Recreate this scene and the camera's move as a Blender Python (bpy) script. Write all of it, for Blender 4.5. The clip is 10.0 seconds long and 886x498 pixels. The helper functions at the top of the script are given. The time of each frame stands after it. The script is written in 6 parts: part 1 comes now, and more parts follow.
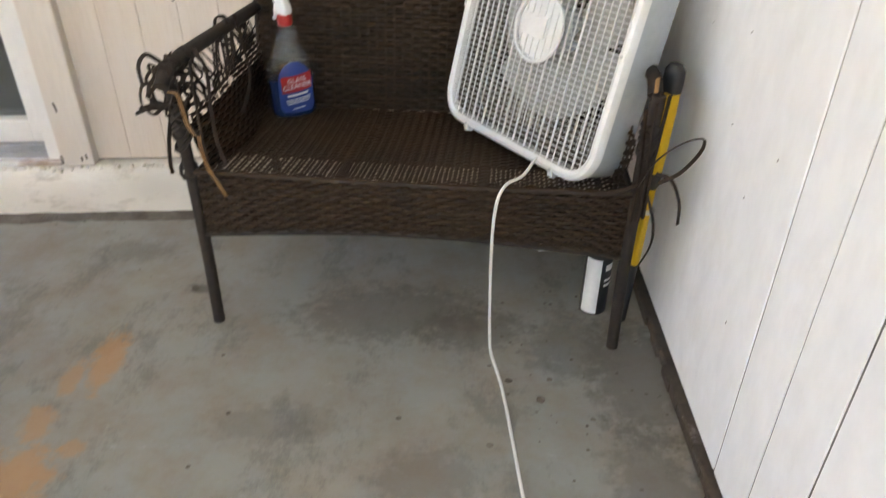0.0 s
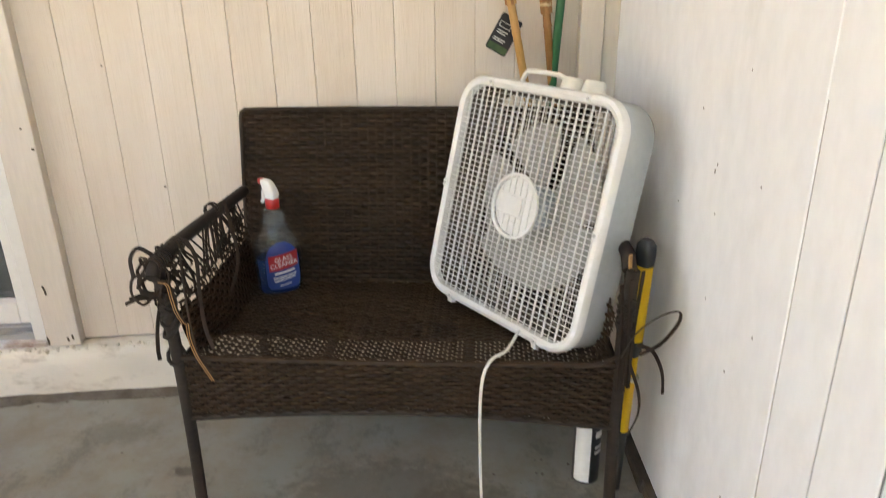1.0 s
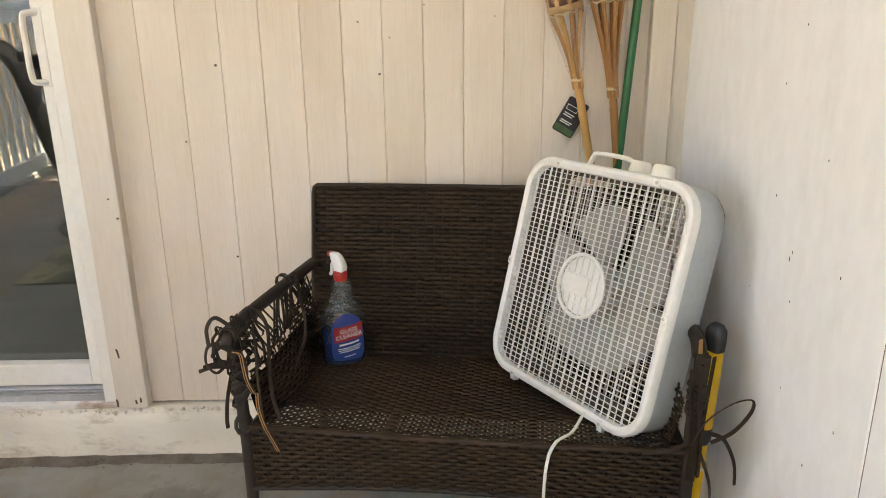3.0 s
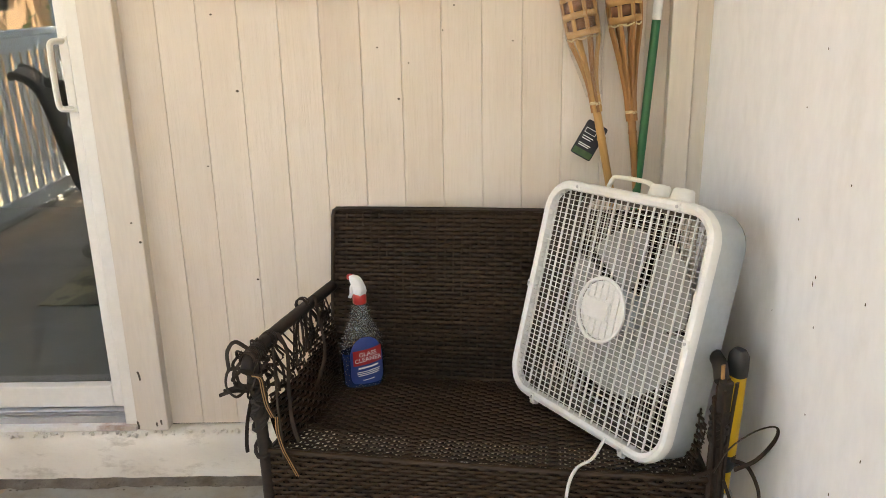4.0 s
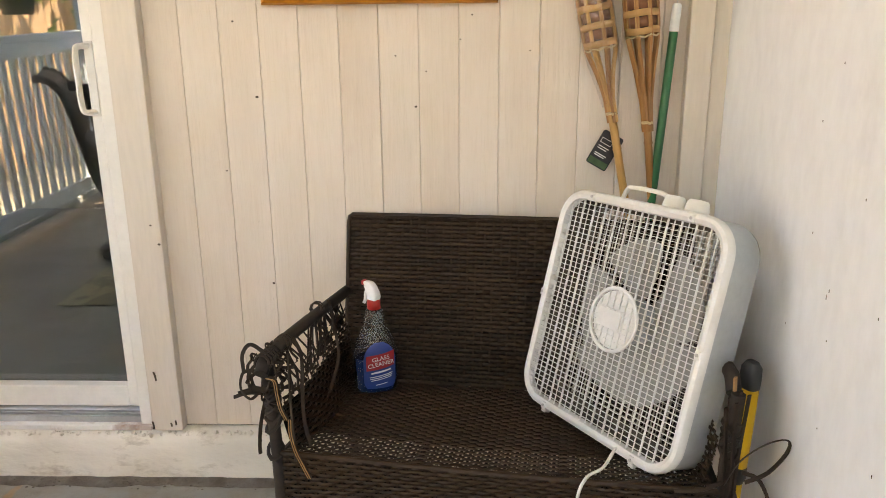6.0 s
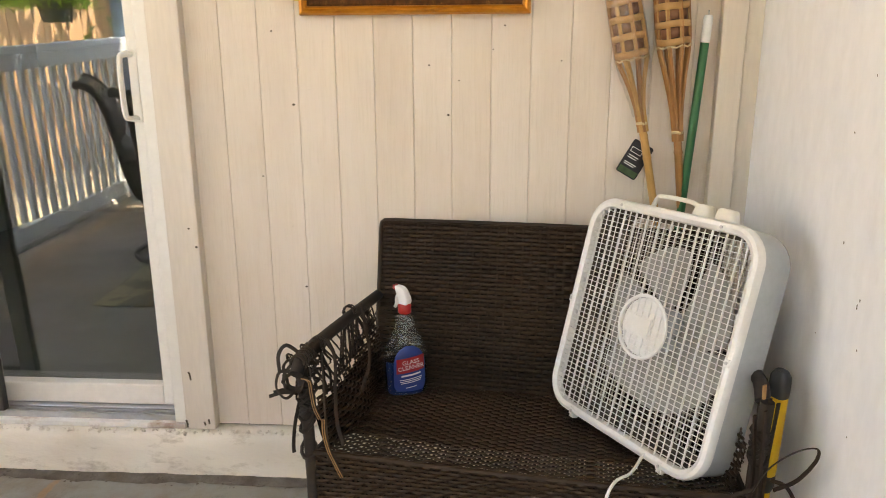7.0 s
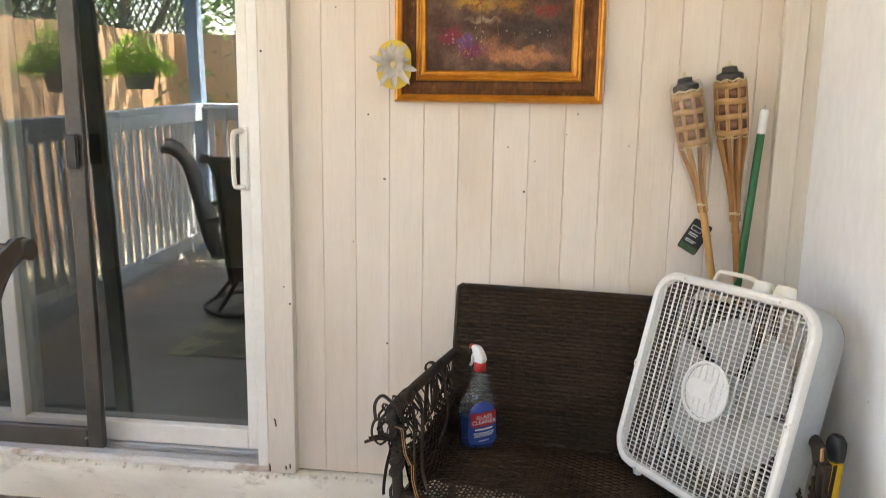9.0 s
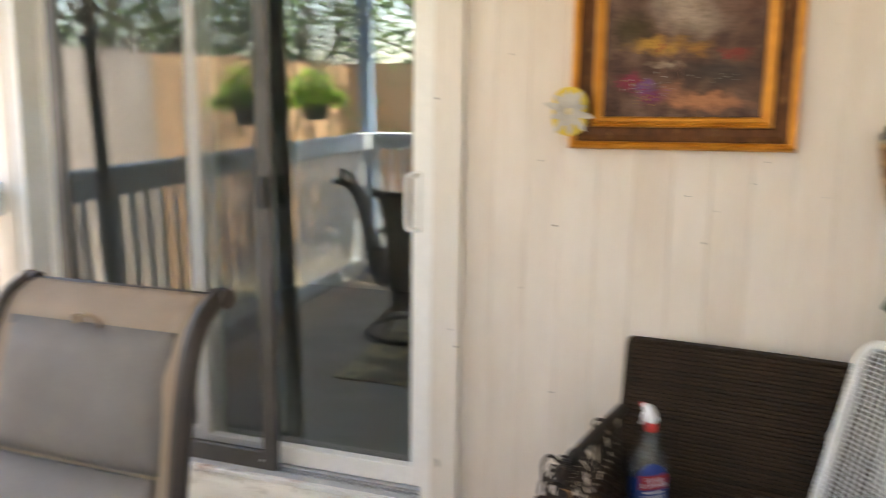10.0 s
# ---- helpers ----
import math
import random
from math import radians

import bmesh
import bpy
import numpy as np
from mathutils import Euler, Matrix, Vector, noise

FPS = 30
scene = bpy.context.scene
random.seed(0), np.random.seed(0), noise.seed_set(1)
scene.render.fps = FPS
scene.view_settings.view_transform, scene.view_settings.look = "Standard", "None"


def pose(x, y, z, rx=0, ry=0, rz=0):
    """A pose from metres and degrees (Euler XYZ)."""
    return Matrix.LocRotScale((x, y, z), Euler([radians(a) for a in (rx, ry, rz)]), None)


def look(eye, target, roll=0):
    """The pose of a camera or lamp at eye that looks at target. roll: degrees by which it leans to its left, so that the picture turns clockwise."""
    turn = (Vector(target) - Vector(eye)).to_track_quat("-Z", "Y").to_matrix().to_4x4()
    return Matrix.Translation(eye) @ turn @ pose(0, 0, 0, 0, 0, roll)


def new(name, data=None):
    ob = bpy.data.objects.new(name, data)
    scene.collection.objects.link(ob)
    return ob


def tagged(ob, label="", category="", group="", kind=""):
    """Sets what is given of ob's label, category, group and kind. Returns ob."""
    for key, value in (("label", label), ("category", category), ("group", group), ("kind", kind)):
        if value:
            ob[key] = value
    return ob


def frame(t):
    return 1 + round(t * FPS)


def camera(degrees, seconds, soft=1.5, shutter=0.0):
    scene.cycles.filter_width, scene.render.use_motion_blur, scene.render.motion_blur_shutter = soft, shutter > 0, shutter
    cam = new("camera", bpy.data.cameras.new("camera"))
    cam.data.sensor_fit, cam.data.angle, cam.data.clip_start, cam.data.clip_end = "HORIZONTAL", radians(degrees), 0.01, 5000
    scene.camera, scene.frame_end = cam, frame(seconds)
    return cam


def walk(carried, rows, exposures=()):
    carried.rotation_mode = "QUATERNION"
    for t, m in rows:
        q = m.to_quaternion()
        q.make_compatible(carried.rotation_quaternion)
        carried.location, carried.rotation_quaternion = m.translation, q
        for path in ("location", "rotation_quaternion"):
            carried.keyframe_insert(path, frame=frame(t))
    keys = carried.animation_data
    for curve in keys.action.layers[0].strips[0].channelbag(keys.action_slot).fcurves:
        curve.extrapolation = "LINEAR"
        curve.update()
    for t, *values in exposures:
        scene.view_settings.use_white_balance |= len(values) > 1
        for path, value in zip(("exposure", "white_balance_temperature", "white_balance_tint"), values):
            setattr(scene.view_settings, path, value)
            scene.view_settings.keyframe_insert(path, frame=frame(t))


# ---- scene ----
cam = camera(61.8, 10.0, soft=0.75, shutter=0.5)
PATH = [
    (0, (-0.574, -1.978, 1.131), (-0.478, -0.312, 0.027), 0.6),
    (0.5, (-0.551, -1.961, 1.164), (-0.398, -0.211, 0.207), -0.4),
    (1, (-0.572, -1.967, 1.211), (-0.424, -0.128, 0.44), -0.9),
    (1.2, (-0.583, -1.966, 1.218), (-0.466, -0.106, 0.494), -1.3),
    (1.5, (-0.597, -1.974, 1.229), (-0.52, -0.094, 0.551), -1.4),
    (2, (-0.607, -1.977, 1.22), (-0.563, -0.085, 0.573), -0.6),
    (2.5, (-0.609, -1.979, 1.227), (-0.572, -0.079, 0.603), -0.5),
    (4, (-0.612, -1.978, 1.248), (-0.64, -0.054, 0.702), -1.2),
    (4.5, (-0.61, -1.982, 1.247), (-0.646, -0.055, 0.714), -1.2),
    (5, (-0.608, -1.988, 1.251), (-0.649, -0.059, 0.723), -1.1),
    (5.5, (-0.609, -1.989, 1.252), (-0.658, -0.061, 0.723), -0.8),
    (7, (-0.629, -2.024, 1.257), (-0.759, -0.094, 0.749), -0.3),
    (7.5, (-0.662, -2.099, 1.279), (-0.83, -0.165, 0.799), -0.2),
    (7.6, (-0.674, -2.121, 1.281), (-0.853, -0.186, 0.81), -0.2),
    (8, (-0.733, -2.192, 1.296), (-0.966, -0.252, 0.867), 0.2),
    (8.5, (-0.757, -2.216, 1.294), (-1.011, -0.27, 0.906), 0.3),
    (9, (-0.735, -2.223, 1.314), (-0.959, -0.266, 0.964), 0.9),
    (9.4, (-0.742, -2.244, 1.353), (-0.999, -0.284, 1.05), 2.3),
    (9.5, (-0.753, -2.245, 1.359), (-1.014, -0.287, 1.051), 1.3),
    (9.6, (-0.77, -2.246, 1.376), (-1.057, -0.292, 1.059), 1.7),
    (9.7, (-0.792, -2.248, 1.387), (-1.119, -0.301, 1.065), 1.5),
    (9.8, (-0.814, -2.209, 1.394), (-1.206, -0.275, 1.068), 1.5),
    (9.9, (-0.811, -2.199, 1.397), (-1.307, -0.288, 1.075), 1.2),
    (10, (-0.794, -2.198, 1.395), (-1.418, -0.323, 1.087), 0.8),
]
walk(cam, [(t, look(eye, target, roll)) for t, eye, target, roll in PATH],
     exposures=[(0, 3.93, 7560, 15.4), (1.0, 3.87, 8040, 15.4), (2.5, 3.72, 8110, 15.4), (5.5, 3.71, 8310, 17.4), (7.5, 3.70, 8440, 18.0), (8.0, 3.68, 8050, 17.0), (8.5, 3.81, 7110, 14.0), (9.0, 3.73, 7460, 16.5), (9.5, 3.66, 8270, 21.8), (10, 3.60, 7490, 15.8)])

# ---------------- world, sun, exposure ----------------
SUN_DIR = Vector((0.36, -0.20, 0.91)).normalized()
world = bpy.data.worlds.new("world")
scene.world = world
world.use_nodes = True
wn = world.node_tree.nodes
sky = wn.new("ShaderNodeTexSky")
sky.sky_type, sky.sun_disc = "NISHITA", False
sky.sun_elevation = math.asin(SUN_DIR.z)
sky.sun_rotation = math.atan2(SUN_DIR.x, SUN_DIR.y)
world.node_tree.links.new(sky.outputs[0], wn["Background"].inputs[0])
wn["Background"].inputs[1].default_value = 0.15
sun = new("sun", bpy.data.lights.new("sun", "SUN"))
sun.data.energy, sun.data.angle, sun.data.color = 5.0, radians(0.5), (1.0, 0.94, 0.85)
sun.matrix_world = look(SUN_DIR * 20, (0, 0, 0))


# ---------------- materials ----------------
def mat_base(name, rough=0.6, metal=0.0, spec=0.5):
    m = bpy.data.materials.new(name)
    m.use_nodes = True
    nt = m.node_tree
    b = nt.nodes["Principled BSDF"]
    b.inputs["Roughness"].default_value = rough
    b.inputs["Metallic"].default_value = metal
    b.inputs["Specular IOR Level"].default_value = spec
    return m, nt, b


def coords(nt, where="object", scale=(1, 1, 1), rnd=0.0):
    if where == "world":
        out = nt.nodes.new("ShaderNodeNewGeometry").outputs["Position"]
    else:
        out = nt.nodes.new("ShaderNodeTexCoord").outputs["Object"]
    mp = nt.nodes.new("ShaderNodeMapping")
    mp.inputs["Scale"].default_value = scale
    nt.links.new(out, mp.inputs["Vector"])
    if rnd:
        oi = nt.nodes.new("ShaderNodeObjectInfo")
        mul = nt.nodes.new("ShaderNodeMath")
        mul.operation = "MULTIPLY"
        mul.inputs[1].default_value = rnd
        nt.links.new(oi.outputs["Random"], mul.inputs[0])
        nt.links.new(mul.outputs[0], mp.inputs["Location"])
    return mp.outputs["Vector"]


def noise_tex(nt, vec, scale, detail=4.0, rough=0.6):
    n = nt.nodes.new("ShaderNodeTexNoise")
    n.inputs["Scale"].default_value = scale
    n.inputs["Detail"].default_value = detail
    n.inputs["Roughness"].default_value = rough
    nt.links.new(vec, n.inputs["Vector"])
    return n.outputs["Fac"]


def ramp(nt, fac, stops):
    r = nt.nodes.new("ShaderNodeValToRGB")
    while len(r.color_ramp.elements) < len(stops):
        r.color_ramp.elements.new(0.5)
    for e, (p, c) in zip(r.color_ramp.elements, stops):
        e.position = p
        e.color = (*c, 1) if len(c) == 3 else c
    nt.links.new(fac, r.inputs[0])
    return r.outputs["Color"]


def mix(nt, fac, a, b):
    m = nt.nodes.new("ShaderNodeMix")
    m.data_type = "RGBA"
    for sock, val in ((m.inputs[0], fac), (m.inputs[6], a), (m.inputs[7], b)):
        if isinstance(val, bpy.types.NodeSocket):
            nt.links.new(val, sock)
        elif isinstance(val, tuple):
            sock.default_value = (*val, 1)
        else:
            sock.default_value = val
    return m.outputs[2]


def bump(nt, b, fac, strength, dist=0.002):
    n = nt.nodes.new("ShaderNodeBump")
    n.inputs["Strength"].default_value = strength
    n.inputs["Distance"].default_value = dist
    nt.links.new(fac, n.inputs["Height"])
    if b.inputs["Normal"].is_linked:
        nt.links.new(b.inputs["Normal"].links[0].from_socket, n.inputs["Normal"])
    nt.links.new(n.outputs[0], b.inputs["Normal"])


def G(v):
    return (v, v, v)


def surface(name, c1, c2, scale=6.0, rough=0.6, metal=0.0, grain=60.0, gbump=0.3, gdist=0.001, where="object",
            stretch=(1, 1, 1), dirt=None, dirt_scale=3.0, dirt_at=(0.55, 0.75), rnd=0.0, spec=0.5):
    """A general painted, wooden or stone surface: two tones, fine grain and, where wanted, dirt."""
    m, nt, b = mat_base(name, rough, metal, spec)
    v = coords(nt, where, stretch, rnd)
    f = noise_tex(nt, v, scale)
    col = ramp(nt, f, [(0.3, c1), (0.7, c2)])
    g = noise_tex(nt, v, grain, 3)
    col = mix(nt, ramp(nt, g, [(0.35, G(0.0)), (0.75, G(0.35))]), col, tuple(0.8 * x for x in c1))
    if dirt:
        d = noise_tex(nt, v, dirt_scale, 8, 0.7)
        col = mix(nt, ramp(nt, d, [(dirt_at[0], G(0)), (dirt_at[1], G(0.85))]), col, dirt)
    nt.links.new(col, b.inputs["Base Color"])
    bump(nt, b, g, gbump, gdist)
    return m


def glass_mat(name, tint=(1, 1, 1), gloss=0.05):
    m = bpy.data.materials.new(name)
    m.use_nodes = True
    nt = m.node_tree
    nt.nodes.clear()
    out = nt.nodes.new("ShaderNodeOutputMaterial")
    lw = nt.nodes.new("ShaderNodeLayerWeight")
    lw.inputs[0].default_value = 0.5
    pw = nt.nodes.new("ShaderNodeMath")
    pw.operation = "POWER"
    pw.inputs[1].default_value = 4.0
    nt.links.new(lw.outputs["Facing"], pw.inputs[0])
    fr = nt.nodes.new("ShaderNodeMath")
    fr.operation = "MULTIPLY_ADD"
    fr.inputs[1].default_value, fr.inputs[2].default_value = 0.8, gloss
    nt.links.new(pw.outputs[0], fr.inputs[0])
    tr = nt.nodes.new("ShaderNodeBsdfTransparent")
    tr.inputs[0].default_value = (*tint, 1)
    gl = nt.nodes.new("ShaderNodeBsdfGlossy")
    gl.inputs["Roughness"].default_value = 0.0
    mx = nt.nodes.new("ShaderNodeMixShader")
    nt.links.new(fr.outputs[0], mx.inputs[0])
    nt.links.new(tr.outputs[0], mx.inputs[1])
    nt.links.new(gl.outputs[0], mx.inputs[2])
    nt.links.new(mx.outputs[0], out.inputs[0])
    return m


def screen_mat():
    m = bpy.data.materials.new("insect_mesh")
    m.use_nodes = True
    nt = m.node_tree
    nt.nodes.clear()
    out = nt.nodes.new("ShaderNodeOutputMaterial")
    tr = nt.nodes.new("ShaderNodeBsdfTransparent")
    df = nt.nodes.new("ShaderNodeBsdfDiffuse")
    df.inputs[0].default_value = (0.06, 0.06, 0.055, 1)
    mx = nt.nodes.new("ShaderNodeMixShader")
    mx.inputs[0].default_value = 0.17
    nt.links.new(tr.outputs[0], mx.inputs[1])
    nt.links.new(df.outputs[0], mx.inputs[2])
    nt.links.new(mx.outputs[0], out.inputs[0])
    return m


def siding_mat():
    """Cream paint over rough-sawn wood: vertical grain, dull patches, worn flecks."""
    m, nt, b = mat_base("cream_siding_paint", 0.5)
    v = coords(nt, "world", (1, 1, 0.045), 3.0)
    vl = coords(nt, "world", (1, 1, 0.35), 2.0)
    big = noise_tex(nt, vl, 2.6, 6, 0.65)
    col = ramp(nt, big, [(0.28, (0.600, 0.496, 0.398)), (0.5, (0.675, 0.582, 0.490)), (0.72, (0.720, 0.640, 0.565))])
    g = noise_tex(nt, v, 150, 5, 0.7)
    col = mix(nt, ramp(nt, g, [(0.50, G(0)), (0.78, G(0.24))]), col, (0.47, 0.37, 0.26))
    gl = noise_tex(nt, v, 70, 4, 0.6)
    col = mix(nt, ramp(nt, gl, [(0.55, G(0)), (0.8, G(0.22))]), col, (0.76, 0.70, 0.62))
    fl = noise_tex(nt, coords(nt, "world", (1, 1, 0.3), 5.0), 34, 6, 0.75)
    col = mix(nt, ramp(nt, fl, [(0.69, G(0)), (0.75, G(0.6))]), col, (0.40, 0.31, 0.21))
    sc = noise_tex(nt, coords(nt, "world", (0.35, 1, 1.2), 7.0), 26, 5, 0.7)
    col = mix(nt, ramp(nt, sc, [(0.70, G(0)), (0.78, G(0.35))]), col, (0.46, 0.37, 0.27))
    nt.links.new(col, b.inputs["Base Color"])
    bump(nt, b, g, 0.6, 0.0016)
    bump(nt, b, gl, 0.4, 0.0016)
    return m


def stain(nt, v, col, cx, cy, sx, sy, amt, color):
    """A ragged oval stain at (cx, cy) on the ground plan, over the colour col."""
    mp = nt.nodes.new("ShaderNodeMapping")
    mp.vector_type = "POINT"
    mp.inputs["Location"].default_value = (-cx / sx, -cy / sy, 0)
    mp.inputs["Scale"].default_value = (1 / sx, 1 / sy, 0)
    nt.links.new(v, mp.inputs["Vector"])
    ln = nt.nodes.new("ShaderNodeVectorMath")
    ln.operation = "LENGTH"
    nt.links.new(mp.outputs[0], ln.inputs[0])
    ad = nt.nodes.new("ShaderNodeMath")
    ad.operation = "MULTIPLY_ADD"
    ad.inputs[1].default_value = 2.6
    nt.links.new(noise_tex(nt, v, 30, 6, 0.7), ad.inputs[0])
    nt.links.new(ln.outputs["Value"], ad.inputs[2])
    mr = nt.nodes.new("ShaderNodeMapRange")
    mr.inputs[1].default_value, mr.inputs[2].default_value = 1.3, 2.6
    nt.links.new(ad.outputs[0], mr.inputs[0])
    return mix(nt, ramp(nt, mr.outputs[0], [(0.0, G(amt)), (0.55, G(amt)), (1.0, G(0))]), col, color)


def floor_mat():
    """Grey-blue painted concrete, worn to brownish dirt towards the wall, with rust stains."""
    m, nt, b = mat_base("painted_concrete", 0.5)
    v = coords(nt, "world")
    f = noise_tex(nt, v, 1.6, 6, 0.62)
    col = ramp(nt, f, [(0.3, (0.205, 0.212, 0.192)), (0.5, (0.248, 0.246, 0.216)), (0.68, (0.27, 0.246, 0.198))])
    f2 = noise_tex(nt, v, 5.5, 8, 0.72)
    col = mix(nt, ramp(nt, f2, [(0.42, G(0)), (0.64, G(0.8))]), col, (0.215, 0.176, 0.130))
    f5 = noise_tex(nt, coords(nt, "world", (1.0, 0.6, 1.0)), 3.1, 9, 0.78)
    col = mix(nt, ramp(nt, f5, [(0.52, G(0)), (0.60, G(0.55)), (0.70, G(0.25))]), col, (0.105, 0.098, 0.082))
    f6 = noise_tex(nt, coords(nt, "world", (0.8, 1.3, 1.0)), 11, 9, 0.8)
    col = mix(nt, ramp(nt, f6, [(0.60, G(0)), (0.68, G(0.5))]), col, (0.34, 0.335, 0.305))
    f3 = noise_tex(nt, v, 26, 6, 0.7)
    col = mix(nt, ramp(nt, f3, [(0.66, G(0)), (0.74, G(0.55))]), col, (0.10, 0.085, 0.065))
    f4 = noise_tex(nt, v, 130, 3)
    col = mix(nt, ramp(nt, f4, [(0.62, G(0)), (0.8, G(0.3))]), col, (0.33, 0.32, 0.30))
    for cx, cy, sx, sy, amt in ((-1.250, -0.69, 0.035, 0.09, 0.6), (-1.308, -0.75, 0.022, 0.05, 0.5), (-1.318, -1.02, 0.06, 0.07, 0.6), (-1.33, -0.88, 0.03, 0.05, 0.5), (-1.24, -0.95, 0.02, 0.025, 0.45),
                                (-1.95, -0.16, 0.012, 0.10, 0.5)):
        col = stain(nt, v, col, cx, cy, sx, sy, amt, (0.42, 0.20, 0.06))
    for cx, cy, sx, sy, amt in ((-0.62, -0.55, 0.22, 0.10, 0.5), (-0.42, -0.62, 0.12, 0.07, 0.5), (-0.08, -0.80, 0.10, 0.20, 0.6), (-0.20, -0.70, 0.10, 0.10, 0.45),
                                (-0.12, -1.10, 0.08, 0.16, 0.5), (-1.10, -0.43, 0.03, 0.02, 0.7), (-1.32, -0.25, 0.10, 0.05, 0.4), (-0.55, -1.05, 0.10, 0.07, 0.35), (-0.85, -0.90, 0.12, 0.05, 0.3)):
        col = stain(nt, v, col, cx, cy, sx, sy, amt, (0.085, 0.075, 0.058))
    nt.links.new(col, b.inputs["Base Color"])
    r = ramp(nt, f2, [(0.3, G(0.26)), (0.7, G(0.62))])
    nt.links.new(r, b.inputs["Roughness"])
    bump(nt, b, f3, 0.25, 0.002)
    return m


def wicker_mat(name, c1, c2):
    m, nt, b = mat_base(name, 0.45, 0.0, 0.20)
    isl = nt.nodes.new("ShaderNodeNewGeometry").outputs["Random Per Island"]
    v = coords(nt, "object")
    col = mix(nt, isl, c1, c2)
    f = noise_tex(nt, v, 7, 5)
    col = mix(nt, ramp(nt, f, [(0.45, G(0)), (0.75, G(0.5))]), col, tuple(1.7 * x for x in c2))
    nt.links.new(col, b.inputs["Base Color"])
    bump(nt, b, noise_tex(nt, v, 400, 2), 0.3, 0.0006)
    return m


M_SIDING = siding_mat()
M_TRIM = surface("cream_trim_paint", (0.63, 0.555, 0.465), (0.70, 0.63, 0.545), 5, 0.5, grain=90, stretch=(1, 1, 0.12),
                 where="world", dirt=(0.36, 0.27, 0.18), dirt_scale=24, dirt_at=(0.63, 0.78))
M_WHITE_WALL = surface("white_wall_paint", (0.85, 0.86, 0.872), (0.875, 0.882, 0.89), 3, 0.5, grain=28, gbump=0.12,
                       stretch=(1, 1, 0.5), where="world", dirt=(0.70, 0.70, 0.69), dirt_scale=4, dirt_at=(0.56, 0.8))
M_CURB = surface("rough_painted_concrete", (0.62, 0.575, 0.49), (0.84, 0.79, 0.69), 5, 0.8, grain=20, gbump=0.8, gdist=0.006,
                 where="world", stretch=(0.7, 1, 1.6), dirt=(0.33, 0.27, 0.19), dirt_scale=9, dirt_at=(0.54, 0.72))
M_GRIME = surface("packed_dirt", (0.085, 0.068, 0.050), (0.19, 0.165, 0.135), 16, 0.95, grain=90, gbump=0.9, gdist=0.004, where="world")
M_FLOOR = floor_mat()
M_DARKWOOD = surface("rotted_dark_wood", (0.035, 0.025, 0.018), (0.09, 0.065, 0.045), 16, 0.85, grain=70, gbump=0.8, gdist=0.004,
                     where="world", dirt=(0.28, 0.25, 0.22), dirt_scale=11, dirt_at=(0.62, 0.72))
# grey for the shade in white-painted grooves, put into the colour
M_SEAM = surface("shaded_groove_grey", (0.13, 0.125, 0.12), (0.27, 0.26, 0.25), 18, 0.8, grain=90, where="world")
M_VINYL = surface("white_vinyl", (0.74, 0.71, 0.65), (0.80, 0.775, 0.72), 5, 0.35, grain=40, gbump=0.05, where="world",
                  dirt=(0.55, 0.48, 0.38), dirt_scale=7, dirt_at=(0.66, 0.85))
M_ALU = surface("grey_aluminium_track", (0.42, 0.43, 0.44), (0.55, 0.56, 0.57), 8, 0.4, 0.6, grain=80, gbump=0.1)
M_BRONZE = surface("dark_bronze_frame", (0.06, 0.055, 0.048), (0.095, 0.088, 0.078), 8, 0.45, 0.3, grain=80, gbump=0.1)
M_BLACK = surface("black_plastic", (0.012, 0.012, 0.013), (0.022, 0.022, 0.022), 20, 0.5, grain=120, gbump=0.15)
M_SILL = surface("stained_white_sill", (0.70, 0.68, 0.63), (0.78, 0.76, 0.72), 6, 0.5, grain=50, gbump=0.3, where="world", dirt=(0.30, 0.15, 0.06), dirt_scale=7, dirt_at=(0.50, 0.66))
_nt = M_SILL.node_tree
_bs = _nt.nodes["Principled BSDF"].inputs["Base Color"]
_col = _bs.links[0].from_socket
for _x, _y, _sx, _sy in ((-1.585, -0.02, 0.035, 0.05), (-1.63, -0.024, 0.04, 0.008)):
    _col = stain(_nt, coords(_nt, "world"), _col, _x, _y, _sx, _sy, 0.5, (0.26, 0.13, 0.06))
_nt.links.new(_col, _bs)
M_GLASS = glass_mat("window_glass", (0.90, 0.94, 0.93), 0.14)
M_SCREEN = screen_mat()
M_WICKER = wicker_mat("dark_brown_wicker", (0.0170, 0.0095, 0.0048), (0.0335, 0.0185, 0.0095))
# near-black that stands in for shade between the strands
M_GAPDARK = surface("weave_gap_shade", (0.005, 0.003, 0.002), (0.009, 0.006, 0.004), 30, 0.9, grain=150, spec=0.1)
M_FRAME = surface("brown_wrapped_frame", (0.011, 0.0064, 0.004), (0.026, 0.0165, 0.0105), 20, 0.7, grain=160, gbump=0.5, stretch=(1, 1, 4))
M_STRAND = surface("loose_brown_strand", (0.015, 0.009, 0.0055), (0.040, 0.025, 0.016), 25, 0.6, spec=0.25, grain=200, gbump=0.2)
M_TANSTRAND = surface("tan_split_strand", (0.42, 0.22, 0.08), (0.25, 0.13, 0.05), 60, 0.5, grain=200, gbump=0.2)
M_FANWHITE = surface("aged_white_plastic", (0.72, 0.71, 0.68), (0.78, 0.77, 0.74), 6, 0.38, grain=60, gbump=0.06,
                     dirt=(0.50, 0.46, 0.40), dirt_scale=8, dirt_at=(0.68, 0.85))
M_FANSTEEL = surface("grey_white_enamel", (0.38, 0.41, 0.42), (0.46, 0.49, 0.50), 4, 0.32, grain=60, gbump=0.05,
                     dirt=(0.42, 0.40, 0.37), dirt_scale=6, dirt_at=(0.66, 0.9))
